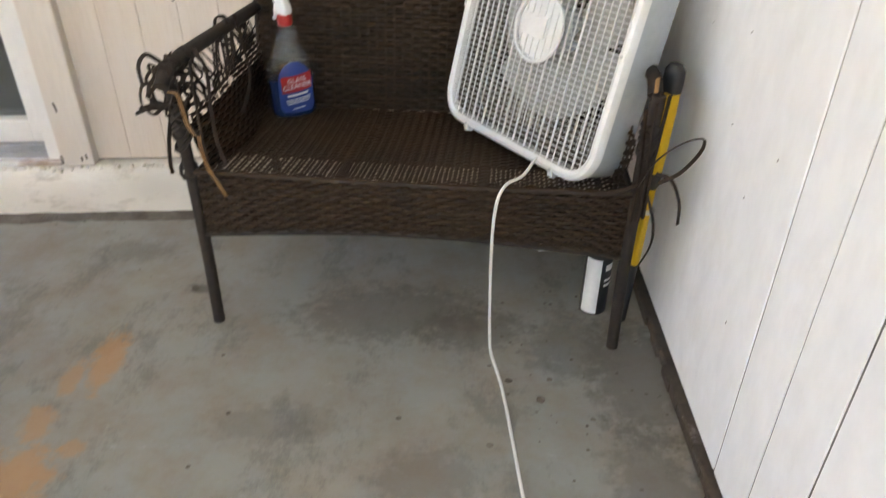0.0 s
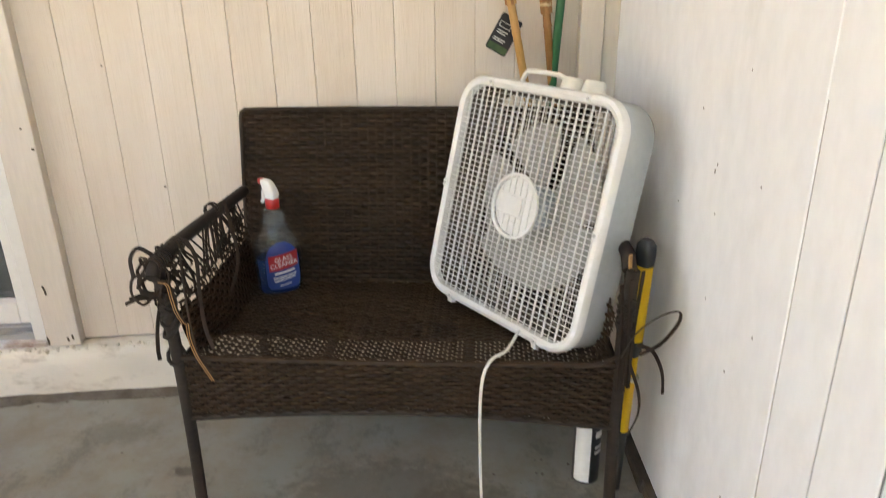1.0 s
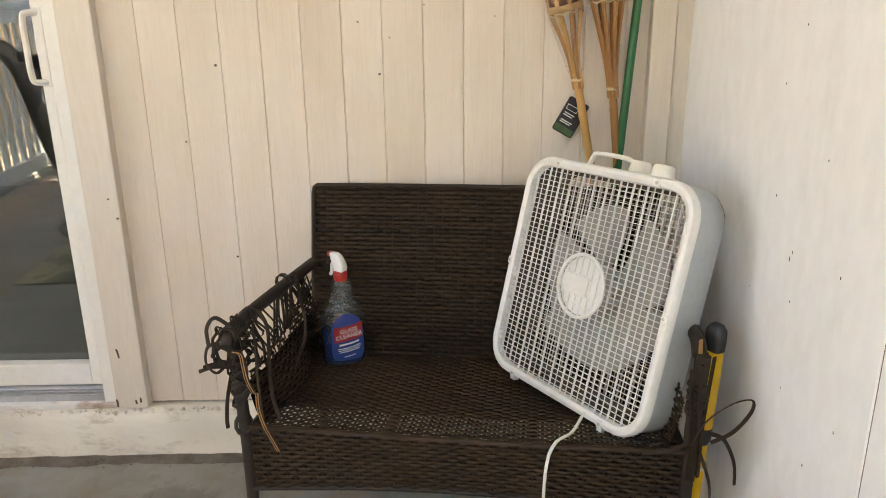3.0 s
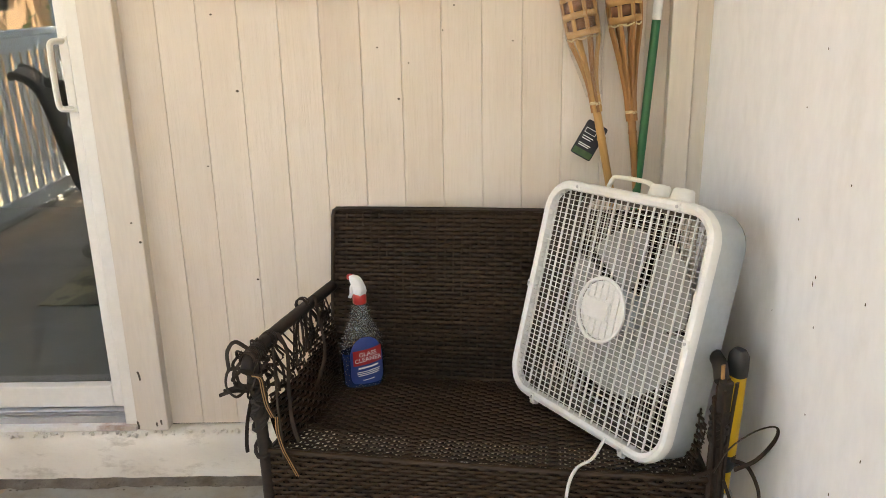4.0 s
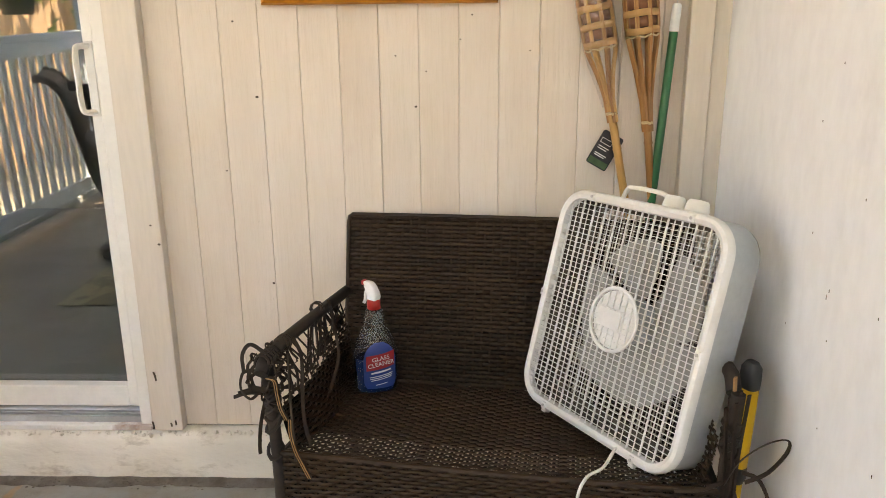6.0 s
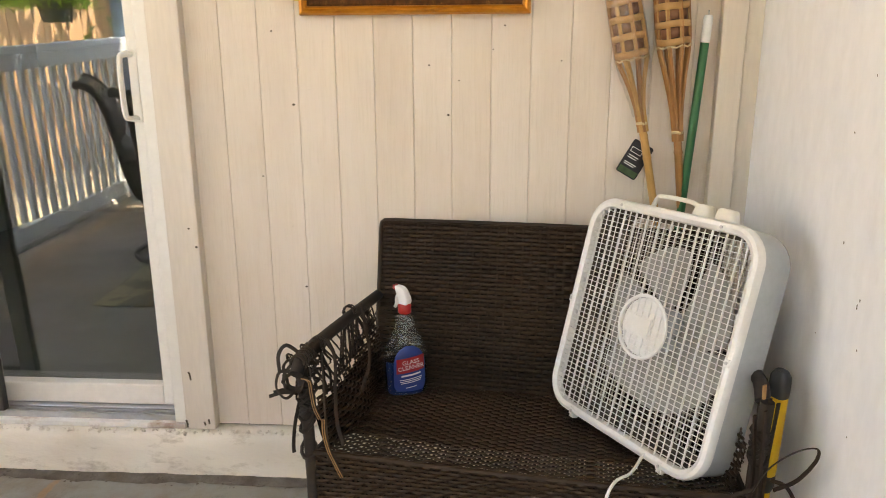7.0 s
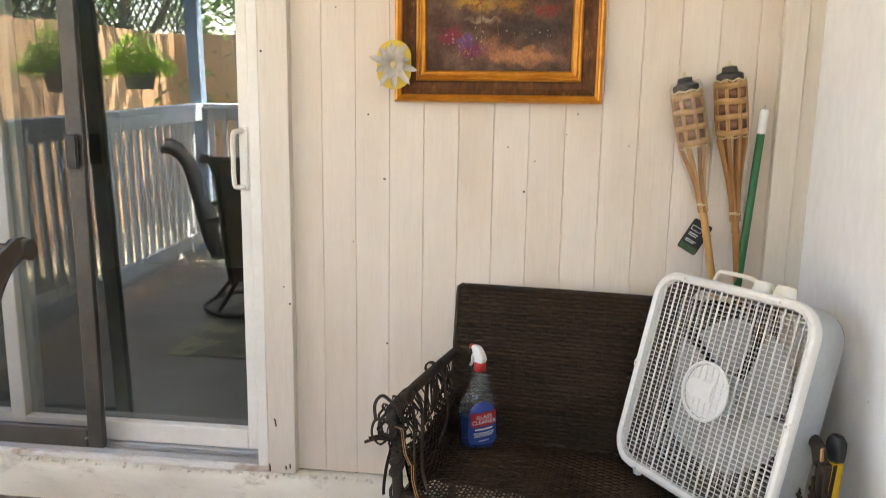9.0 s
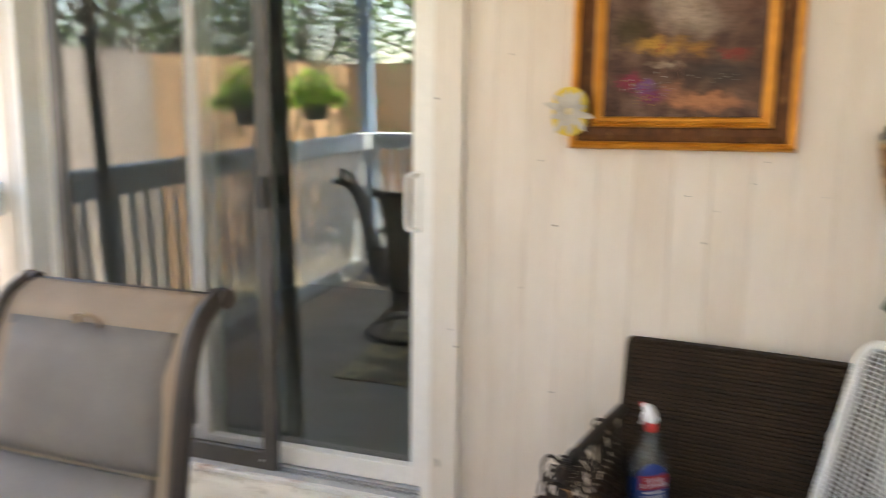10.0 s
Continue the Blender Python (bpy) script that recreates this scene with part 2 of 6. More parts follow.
M_FANBLADE = surface("dusty_grey_blade", (0.27, 0.26, 0.24), (0.37, 0.36, 0.335), 7, 0.5, grain=60, gbump=0.1,
                     dirt=(0.30, 0.28, 0.25), dirt_scale=8, dirt_at=(0.55, 0.8))
M_IVORY = surface("ivory_knob_plastic", (0.72, 0.69, 0.61), (0.77, 0.74, 0.67), 8, 0.35, grain=60, gbump=0.05)
M_STEEL = surface("bare_steel", (0.45, 0.45, 0.44), (0.6, 0.6, 0.58), 30, 0.35, 0.9, grain=120, gbump=0.1)
M_CORD = surface("white_cord", (0.70, 0.69, 0.66), (0.76, 0.75, 0.72), 30, 0.45, grain=120, gbump=0.1)


# ---------------- mesh helpers ----------------
def part(name, bm, material, parent=None, label="", smooth=False):
    me = bpy.data.meshes.new(name)
    bm.to_mesh(me)
    bm.free()
    return link(name, me, material, parent, label, smooth)


def link(name, me, material, parent=None, label="", smooth=False):
    if material and not me.materials:
        me.materials.append(material)
    if smooth:
        me.polygons.foreach_set("use_smooth", [True] * len(me.polygons))
        if smooth != "all":
            me.set_sharp_from_angle(angle=radians(40))
    ob = new(name, me)
    if parent:
        ob.parent = parent
    if label:
        tagged(ob, label)
    return ob


def raw(name, verts, faces, material, parent=None, label="", smooth=False):
    me = bpy.data.meshes.new(name)
    me.from_pydata(verts, [], faces)
    me.update()
    return link(name, me, material, parent, label, smooth)


def thing(name, m, label, category, group="", kind=""):
    e = new(name)
    e.empty_display_size = 0.1
    e.matrix_world = m
    return tagged(e, label, category, group, kind)


def box(bm, x0, x1, y0, y1, z0, z1, bevel=0.0, seg=1):
    r = bmesh.ops.create_cube(bm, size=1)["verts"]
    for v in r:
        v.co = Vector((x0 + (v.co.x + 0.5) * (x1 - x0), y0 + (v.co.y + 0.5) * (y1 - y0), z0 + (v.co.z + 0.5) * (z1 - z0)))
    if bevel:
        edges = {e for v in r for e in v.link_edges}
        bmesh.ops.bevel(bm, geom=list(edges), offset=bevel, segments=seg, affect="EDGES", clamp_overlap=True)
    return bm


def boxed(*a, **k):
    return box(bmesh.new(), *a, **k)


def tube(bm, pts, r, n=8, flat=1.0, cap=True):
    """A tube along pts; r is one radius or one per point; flat squeezes it across."""
    pts = [Vector(p) for p in pts]
    rs = list(r) if isinstance(r, (list, tuple)) else [r] * len(pts)
    rings, side = [], None
    for i, p in enumerate(pts):
        d = (pts[min(i + 1, len(pts) - 1)] - pts[max(i - 1, 0)]).normalized()
        if side is None:
            side = d.orthogonal().normalized()
        side = (side - d * side.dot(d)).normalized()
        up = d.cross(side)
        rings.append([bm.verts.new(p + rs[i] * (math.cos(a) * side + flat * math.sin(a) * up))
                      for a in (2 * math.pi * k / n for k in range(n))])
    for a, b in zip(rings, rings[1:]):
        for k in range(n):
            bm.faces.new((a[k], a[(k + 1) % n], b[(k + 1) % n], b[k]))
    if cap:
        bm.faces.new(rings[0][::-1])
        bm.faces.new(rings[-1])
    return bm


def tubed(pts, r, n=8, flat=1.0):
    return tube(bmesh.new(), pts, r, n, flat)


def curve(pts, n=8):
    """Catmull-Rom through pts."""
    p = [Vector(q) for q in pts]
    p = [2 * p[0] - p[1]] + p + [2 * p[-1] - p[-2]]
    out = []
    for i in range(1, len(p) - 2):
        a, b, c, d = p[i - 1:i + 3]
        for k in range(n):
            t = k / n
            out.append(0.5 * (2 * b + (c - a) * t + (2 * a - 5 * b + 4 * c - d) * t * t + (3 * b - a - 3 * c + d) * t ** 3))
    return out + [p[-2]]


def lathe(prof, n=24, sy=1.0, bm=None):
    """Turns (radius, z) pairs round the z axis; sy squeezes y."""
    bm = bm or bmesh.new()
    rings = []
    for r, z in prof:
        rings.append([bm.verts.new((r * math.cos(a), sy * r * math.sin(a), z)) for a in (2 * math.pi * k / n for k in range(n))])
    for a, b in zip(rings, rings[1:]):
        for k in range(n):
            bm.faces.new((a[k], a[(k + 1) % n], b[(k + 1) % n], b[k]))
    bm.faces.new(rings[0][::-1])
    bm.faces.new(rings[-1])
    return bm


def rrect(hw, hh, r, n=6):
    out = []
    for cx, cy, a0 in ((hw - r, hh - r, 0), (-hw + r, hh - r, 90), (-hw + r, -hh + r, 180), (hw - r, -hh + r, 270)):
        for k in range(n + 1):
            a = radians(a0 + 90 * k / n)
            out.append((cx + r * math.cos(a), cy + r * math.sin(a)))
    return out


def ring_loft(loops, closed=False, caps=False):
    """Joins loops of equal length to a skin."""
    bm = bmesh.new()
    vs = [[bm.verts.new(p) for p in lp] for lp in loops]
    pairs = list(zip(vs, vs[1:])) + ([(vs[-1], vs[0])] if closed else [])
    n = len(vs[0])
    for a, b in pairs:
        for k in range(n):
            bm.faces.new((a[k], a[(k + 1) % n], b[(k + 1) % n], b[k]))
    if caps:
        bm.faces.new(vs[0][::-1])
        bm.faces.new(vs[-1])
    bmesh.ops.recalc_face_normals(bm, faces=bm.faces)
    return bm


def text_mesh(name, body, size, material, parent, m, extrude=0.0002):
    cu = bpy.data.curves.new(name, "FONT")
    cu.body, cu.size, cu.extrude = body, size, extrude
    cu.align_x, cu.align_y, cu.resolution_u = "CENTER", "CENTER", 3
    tmp = bpy.data.objects.new(name, cu)
    me = bpy.data.meshes.new_from_object(tmp)
    bpy.data.objects.remove(tmp)
    ob = link(name, me, material, parent)
    ob.matrix_basis = m
    return ob


def structure(ob, label, category):
    return tagged(ob, label, category, kind="structure")


# ---------------- large structure ----------------
DX0, DX1 = -3.26, -1.557      # door opening
LEAN = 1.7                    # the old panes lean a little in their sashes
CEIL = 2.45
DECK_L, DECK_B = -3.42, -3.46

floor = part("floor", boxed(DECK_L - 0.05, 0.12, DECK_B - 0.05, 0.16, -0.18, 0.0), M_FLOOR)
structure(floor, "worn grey-blue painted concrete porch floor with dirt", "floor")
ceiling = part("ceiling", boxed(DECK_L + 0.02, 0.12, DECK_B - 0.05, 0.16, CEIL, CEIL + 0.14), M_WHITE_WALL)
structure(ceiling, "plain white porch ceiling", "ceiling")

# back wall: sheathing behind the boards, with the door opening
wall_back = thing("wall_back", Matrix(), "cream painted vertical grooved wood siding wall", "wall", kind="structure")
for n, a in (("sheathing", (DX1, 0.07, 0.014, 0.14, 0.0, CEIL)), ("sheathing", (DECK_L, DX0, 0.014, 0.14, 0.0, CEIL)),
             ("header", (DX0, DX1, 0.014, 0.14, 2.20, CEIL))):
    part(n, boxed(*a), M_TRIM, wall_back)
STEP = 0.1045
bm = bmesh.new()
box(bm, -STEP / 2 + 0.0001, STEP / 2 - 0.0001, 0.0, 0.014, 0.160, CEIL)
bmesh.ops.bevel(bm, geom=[e for e in bm.edges if abs(e.verts[0].co.z - e.verts[1].co.z) > 1 and e.verts[0].co.y < 0.001],
                offset=0.0022, segments=1, affect="EDGES")
board_me = bpy.data.meshes.new("board")
bm.to_mesh(board_me)
bm.free()
x = -1.3655 - STEP / 2
while x < -0.04:
    b = link("board", board_me, M_SIDING, wall_back)
    b.location = (x, 0.0012 * random.uniform(-1, 1), 0)
    x += STEP
x = DX0 - 0.14
while x > DECK_L + 0.03:
    b = link("board", board_me, M_SIDING, wall_back)
    b.location = (x, 0, 0)
    x -= STEP

# door trim board, corner boards
trims = [("trim", (-1.550, -1.459, -0.034, 0.0135, 0.156, CEIL)), ("trim", (DX0 - 0.09, DX0 - 0.004, -0.020, 0.012, 0.156, CEIL)),
         ("trim", (DX0, DX1, -0.020, 0.012, 2.205, 2.30)),
         ("corner_board", (-0.053, 0.009, -0.030, 0.0, 0.156, CEIL)), ("corner_board", (0.012, 0.056, -0.016, 0.012, 0.156, CEIL))]
for n, a in trims:
    t = part(n, boxed(*a, bevel=0.002), M_TRIM)
    structure(t, "cream painted wooden trim board with worn edges", "trim")

# rough footing under the siding
verts, faces = [], []
NX, prof = 150, [(-0.052, 0.0), (-0.050, 0.03), (-0.047, 0.08), (-0.044, 0.12), (-0.036, 0.140), (-0.022, 0.149), (0.012, 0.154), (0.05, 0.154)]
for i in range(NX + 1):
    px = DECK_L + i * (0.05 - DECK_L) / NX
    for j, (py, pz) in enumerate(prof):
        k = 0.0 if j in (0, 7) else noise.noise((px * 14, pz * 20, py * 9)) * 0.008 + noise.noise((px * 45, pz * 60, 3)) * 0.004 - 0.005 * max(noise.noise((px * 23, pz * 9, 8)), 0)
        verts.append((px, py + k, min(pz + 0.4 * k, 0.1545)))
W = len(prof)
faces = [(i * W + j, i * W + j + 1, (i + 1) * W + j + 1, (i + 1) * W + j) for i in range(NX) for j in range(W - 1)]
curb = raw("footing", [v for v in verts], [f[::-1] for f in faces], M_CURB, smooth="all")
structure(curb, "rough cream-painted concrete footing with chipped top edge", "footing")
# packed dirt at the foot
verts = []
for i in range(NX + 1):
    px = DECK_L + i * (-0.03 - DECK_L) / NX
    w = 0.030 + 0.022 * noise.noise((px * 5, 1, 0)) + 0.014 * noise.noise((px * 21, 4, 0)) + 0.008 * noise.noise((px * 60, 4, 2))
    verts += [(px, -0.045, 0.012), (px, -0.058, 0.009), (px, -0.058 - w, 0.0012)]
faces = [(i * 3 + j, (i + 1) * 3 + j, (i + 1) * 3 + j + 1, i * 3 + j + 1) for i in range(NX) for j in range(2)]
structure(raw("dirt_line", verts, [f[::-1] for f in faces], M_GRIME, smooth="all"), "brown dirt packed along the footing", "dirt")

# right wall: one wide panel, then grooved boards, on a dark rotted sill
SKEW = Matrix.Translation((0, -0.82, 0)) @ Matrix.Rotation(radians(-3.8), 4, "Z") @ Matrix.Translation((0, 0.82, 0))   # the wall stands a little out of square
wall_right = thing("wall_right", SKEW, "white painted wood panel wall with vertical grooves and scuffs", "wall", kind="structure")
part("sheathing", boxed(0.026, 0.12, DECK_B, 0.03, 0.0, CEIL), M_DARKWOOD, wall_right)
part("panel", boxed(0.0, 0.026, -1.088, -0.004, 0.036, CEIL, bevel=0.002), M_WHITE_WALL, wall_right)
y = -1.093
k = 0
bm = boxed(0.0, 0.026, -0.1252, 0.0, 0.036, CEIL, bevel=0.0008)
wb = bpy.data.meshes.new("board")
bm.to_mesh(wb)
bm.free()
while y - 0.1265 > DECK_B:
    b = link("board", wb, M_WHITE_WALL, wall_right)
    b.location = (0.001 * random.uniform(-1, 1), y, 0)
    if k == 0:
        part("groove", boxed(0.0022, 0.024, y + 0.0004, y + 0.0046, 0.04, 1.02), M_GRIME, wall_right)
        part("groove", boxed(0.0012, 0.024, y + 0.0004, y + 0.0046, 1.02, CEIL - 0.002), M_WHITE_WALL, wall_right, "paint-filled seam")
    else:
        # grey strip paints the groove's shade
        part("groove", boxed(0.0020, 0.024, y + 0.0002, y + 0.0046, 0.04, CEIL - 0.002), M_SEAM, wall_right)
    k += 1
    y -= 0.130
bm = bmesh.new()
for i in range(60):
    y0 = DECK_B + i * (-DECK_B - 0.06) / 60
    box(bm, -0.022 + 0.007 * random.random(), 0.012, y0, y0 + (-DECK_B - 0.06) / 60 + 0.01, 0.0, 0.026 + 0.008 * random.random(), bevel=0.003)
sill_plate = structure(part("sill_plate", bm, M_DARKWOOD), "dark rotted wooden sill along the wall foot", "sill")
sill_plate.matrix_world = SKEW

# dark strip drawn in for the shade below the siding boards
part("shadow_gap", boxed(DX1, -0.118, 0.0105, 0.0138, 0.150, 0.163), M_DARKWOOD, wall_back)
# dark room behind the glass
M_ROOM = surface("dim_room_paint", (0.22, 0.22, 0.19), (0.29, 0.28, 0.25), 2, 0.8)
room = thing("room_shell", Matrix(), "dim plain room behind the sliding door", "room", kind="structure")
for n, a in (("room_floor", (DX0 - 0.6, DX1 + 0.8, 0.16, 3.2, -0.02, 0.14)), ("room_back", (DX0 - 0.6, DX1 + 0.8, 3.2, 3.3, 0.14, 2.6)),
             ("room_side", (DX0 - 0.7, DX0 - 0.6, 0.16, 3.3, 0.14, 2.6)), ("room_side", (DX1 + 0.8, DX1 + 0.9, 0.16, 3.3, 0.14, 2.6)),
             ("room_top", (DX0 - 0.7, DX1 + 0.9, 0.16, 3.3, 2.6, 2.7)), ("room_front", (DX0 - 0.7, DX0, 0.142, 0.16, 0.0, 2.6)),
             ("room_front", (DX1, DX1 + 0.9, 0.142, 0.16, 0.0, 2.6)), ("room_front", (DX0, DX1, 0.142, 0.16, 2.21, 2.6))):
    part(n, boxed(*a), M_ROOM, room)

# ---------------- sliding door ----------------
door = thing("sliding_door", Matrix(), "white vinyl sliding glass door reflecting the porch rail", "door")
part("jamb", boxed(-1.594, DX1, -0.012, 0.13, 0.158, 2.20, bevel=0.003), M_VINYL, door)
part("jamb", boxed(DX0, DX0 + 0.045, -0.012, 0.13, 0.158, 2.20, bevel=0.003), M_VINYL, door)
part("head", boxed(DX0 + 0.045, -1.594, -0.012, 0.13, 2.155, 2.20, bevel=0.003), M_VINYL, door)
sill = part("sill", boxed(DX0, DX1, -0.025, 0.03, 0.150, 0.166, bevel=0.002), M_SILL, door, "white sill with rust stains")
part("sill_base", boxed(DX0 + 0.045, -1.594, 0.03, 0.13, 0.150, 0.19, bevel=0.002), M_ALU, door)
part("track", boxed(DX0 + 0.045, -1.594, -0.003, 0.003, 0.166, 0.186), M_ALU, door)
part("track", boxed(DX0 + 0.045, -1.594, 0.010, 0.016, 0.166, 0.190), M_ALU, door)


def sash(x0, x1, y0, y1, z0, z1, w, wb, material, glass):
    s = part("door_panel", boxed(x1 - w, x1, y0, y1, z0, z1, bevel=0.003), material, door, "white vinyl sash with glass")
    part("stile", boxed(x0, x0 + w, y0, y1, z0, z1, bevel=0.003), material, s)
    part("bottom_rail", boxed(x0 + w, x1 - w, y0, y1, z0, z0 + wb, bevel=0.003), material, s)
    part("top_rail", boxed(x0 + w, x1 - w, y0, y1, z1 - w, z1, bevel=0.003), material, s)
    ym = (y0 + y1) / 2
    g = part("pane", boxed(x0 + w - 0.004, x1 - w + 0.004, -0.0015, 0.0015, z0 + wb - 1.002, z1 - w - 1.0), glass, s)
    g.matrix_basis = pose(0, ym, 1.0, LEAN)
    g.visible_shadow = False
    return s


right_sash = sash(-2.515, -1.596, 0.048, 0.088, 0.192, 2.153, 0.054, 0.068, M_VINYL, M_GLASS)
left_sash = sash(DX0 + 0.047, -2.44, 0.092, 0.128, 0.192, 2.153, 0.058, 0.062, M_VINYL, M_GLASS)
# pull handle
hb = tubed(curve([(-1.632, 0.048, 1.262), (-1.640, 0.012, 1.262), (-1.650, 0.004, 1.25), (-1.652, 0.004, 1.175), (-1.650, 0.004, 1.10),
                  (-1.640, 0.012, 1.088), (-1.632, 0.048, 1.088)], 5), 0.010, 8, 0.7)
part("handle", hb, M_VINYL, right_sash, "white plastic pull handle", True)
part("lock_plate", boxed(-1.645, -1.618, 0.038, 0.0478, 1.075, 1.275, bevel=0.003), M_VINYL, right_sash)

screen = thing("screen_door", Matrix(), "dark bronze sliding screen door slid half open", "door")
SX0, SX1, SY0, SY1 = -3.07, -2.138, -0.012, 0.012
part("frame", boxed(SX1 - 0.056, SX1, SY0, SY1, 0.187, 2.15, bevel=0.003), M_BRONZE, screen)
part("frame", boxed(SX0, SX0 + 0.056, SY0, SY1, 0.187, 2.15, bevel=0.003), M_BRONZE, screen)
part("bottom_rail", boxed(SX0 + 0.056, SX1 - 0.056, SY0, SY1, 0.187, 0.255, bevel=0.003), M_BRONZE, screen)
part("top_rail", boxed(SX0 + 0.056, SX1 - 0.056, SY0, SY1, 2.09, 2.15, bevel=0.003), M_BRONZE, screen)
part("mesh", boxed(SX0 + 0.05, SX1 - 0.05, -0.0005, 0.0005, 0.25, 2.10), M_SCREEN, screen, "fine dark insect mesh")
part("handle", boxed(SX1 - 0.052, SX1 - 0.010, -0.030, SY0, 1.135, 1.245, bevel=0.006, seg=2), M_BLACK, screen, "black plastic pull")
# added strip, pale to make up for missing light on the stile's mirrored back
M_STILEPALE = surface("pale_olive_brightener", (0.70, 0.71, 0.60), (0.78, 0.78, 0.68), 8, 0.55, grain=80, gbump=0.1)
part("stile_brightener", boxed(SX1 - 0.053, SX1 - 0.003, SY1 + 0.0005, SY1 + 0.0035, 0.19, 2.147, bevel=0.001), M_STILEPALE, screen, "added pale olive strip that brightens the stile's back")
part("inner_pull", boxed(SX1 - 0.050, SX1 - 0.012, SY1 + 0.0038, SY1 + 0.014, 1.14, 1.24, bevel=0.003), M_BLACK, screen, "black inner pull")
part("screw", tubed([(SX1 - 0.06, SY0 - 0.003, 0.222), (SX1 - 0.06, SY0 + 0.002, 0.222)], 0.005, 8), M_STEEL, screen)


# ---------------- wicker loveseat ----------------
BW, BD = 0.934, 0.56
bench_m = pose(-1.03, -0.559, 0.0, 0, 0, -8.3)
bench = thing("wicker_loveseat", bench_m, "dark brown woven wicker loveseat with a frayed unravelling arm", "loveseat")


def weave(name, P, nu, nv, amp, width, parent, label="", skip=None, stake=0.0062, mat=None, sub=4):
    """Rows of flat strands that pass over and under stakes, on the surface P(u, v) -> point, normal, row direction."""
    V, F = [], []
    for j in range(nv):
        v = (j + 0.5) / nv
        w = width(v) if callable(width) else width
        dv = 0.0005 * random.uniform(-1, 1)
        prev = None
        for i in range(sub * nu + 1):
            u = i / (sub * nu)
            if skip and skip(u, v, j):
                prev = None
                continue
            p, n, t = P(u, v)
            c = math.sin(math.pi * (u * nu) + math.pi * j)
            k = amp * math.copysign(abs(c) ** 0.6, c)
            p = p + n * k + t * dv
            b = len(V)
            V += [p - t * w / 2 - n * 0.0026, p - t * w * 0.28 + n * 0.0006, p + t * w * 0.28 + n * 0.0006, p + t * w / 2 - n * 0.0026]
            if prev is not None:
                for q in range(3):
                    F.append((prev + q, b + q, b + q + 1, prev + q + 1))
            prev = b
    for i in range(nu):
        u = (i + 0.5) / nu
        prev = None
        for j in range(0, nv + 1, 2):
            v = min(j / nv, 1.0)
            if skip and skip(u, v, -1 - i):
                prev = None
                continue
            p, n, t = P(u, v)
            s = t.cross(n).normalized()
            b = len(V)
            V += [p - s * stake / 2 - n * 0.0034, p - n * 0.0014, p + s * stake / 2 - n * 0.0034]
            if prev is not None:
                for q in range(2):
                    F.append((prev + q, b + q, b + q + 1, prev + q + 1))
            prev = b
    return tagged(raw(name, V, F, mat or M_WICKER, parent, label, "all"), kind="stuff")


def gap_sheet(name, P, v0, v1, d, label):
    """An added dark backing sheet d behind the surface P, coloured as the shade in the weave's gaps."""
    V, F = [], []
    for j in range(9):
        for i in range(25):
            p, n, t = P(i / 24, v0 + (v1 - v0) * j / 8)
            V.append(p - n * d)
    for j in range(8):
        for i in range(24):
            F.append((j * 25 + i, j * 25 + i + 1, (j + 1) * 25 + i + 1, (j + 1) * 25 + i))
    return raw(name, V, F, M_GAPDARK, bench, label, "all")


def back_surf(u, v):
    y = 0.455 + 0.105 * v + 0.012 * math.sin(math.pi * u)
    return Vector((0.014 + u * (BW - 0.028), y, 0.36 + v * 0.448)), Vector((0, -0.975, 0.22)), Vector((0, 0.225, 0.974))


def seat_surf(u, v):
    """v: 0 at the front edge, 1 at the back."""
    z = 0.403 - 0.045 * v - 0.012 * math.sin(math.pi * u) * math.sin(math.pi * v)
    return Vector((0.020 + u * (BW - 0.04), 0.004 + v * 0.47, z)), Vector((0, 0.09, 0.995)), Vector((0, 0.995, -0.09))


def apron_surf(u, v):
    zb = 0.250 + 0.034 * math.sin(math.pi * u)
    bow = 0.010 * math.sin(math.pi * u)
    return Vector((0.016 + u * (BW - 0.032), -0.006 - bow, 0.402 - v * (0.402 - zb))), Vector((0, -1, 0)), Vector((0, 0, 1))


def arm_surf(side):
    """v: 0 at the seat, 1 at the arm rail; the lower part bellies towards the seat."""
    g = 1 if side < 0.4 else -1

    def surf(u, v):
        x = side + g * (0.052 * (1 - v) ** 1.6 * (0.45 + 0.55 * math.sin(math.pi * min(u + 0.12, 1.0))) - 0.004 * math.sin(9 * u + 5 * v))
        return (Vector((x, 0.012 + u * 0.468, 0.398 - 0.035 * u + v * (0.212 + 0.02 * u))), Vector((g, 0, 0.25)).normalized(), Vector((0, 0, 1)))
    return surf


def arm_torn(u, v, k):
    """Where the arm's weave has come away: a slanted hole under the rail, then an open lattice."""
    edge = 0.60 + 0.26 * u + 0.05 * math.sin(23 * u)
    if v > edge:
        return True
    return v > edge - 0.16 and noise.noise((u * 13, v * 13, 7)) > 0.30


weave("backrest", back_surf, 40, 40, 0.0036, 0.0104, bench, "tight dark brown woven wicker back")
gap_sheet("back_gap_shade", back_surf, 0.0, 1.0, 0.0085, "added dark sheet, shade between the back's strands")
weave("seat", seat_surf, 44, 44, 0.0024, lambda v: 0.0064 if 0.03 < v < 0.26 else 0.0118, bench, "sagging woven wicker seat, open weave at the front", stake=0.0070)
gap_sheet("seat_gap_shade", seat_surf, 0.27, 1.0, 0.0075, "added dark sheet, shade between the seat's strands")
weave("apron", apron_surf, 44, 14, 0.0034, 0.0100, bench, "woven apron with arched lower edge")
gap_sheet("apron_gap_shade", apron_surf, 0.0, 0.97, 0.0085, "added dark sheet, shade between the apron's strands")
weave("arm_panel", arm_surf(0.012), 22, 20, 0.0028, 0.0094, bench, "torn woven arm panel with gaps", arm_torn)
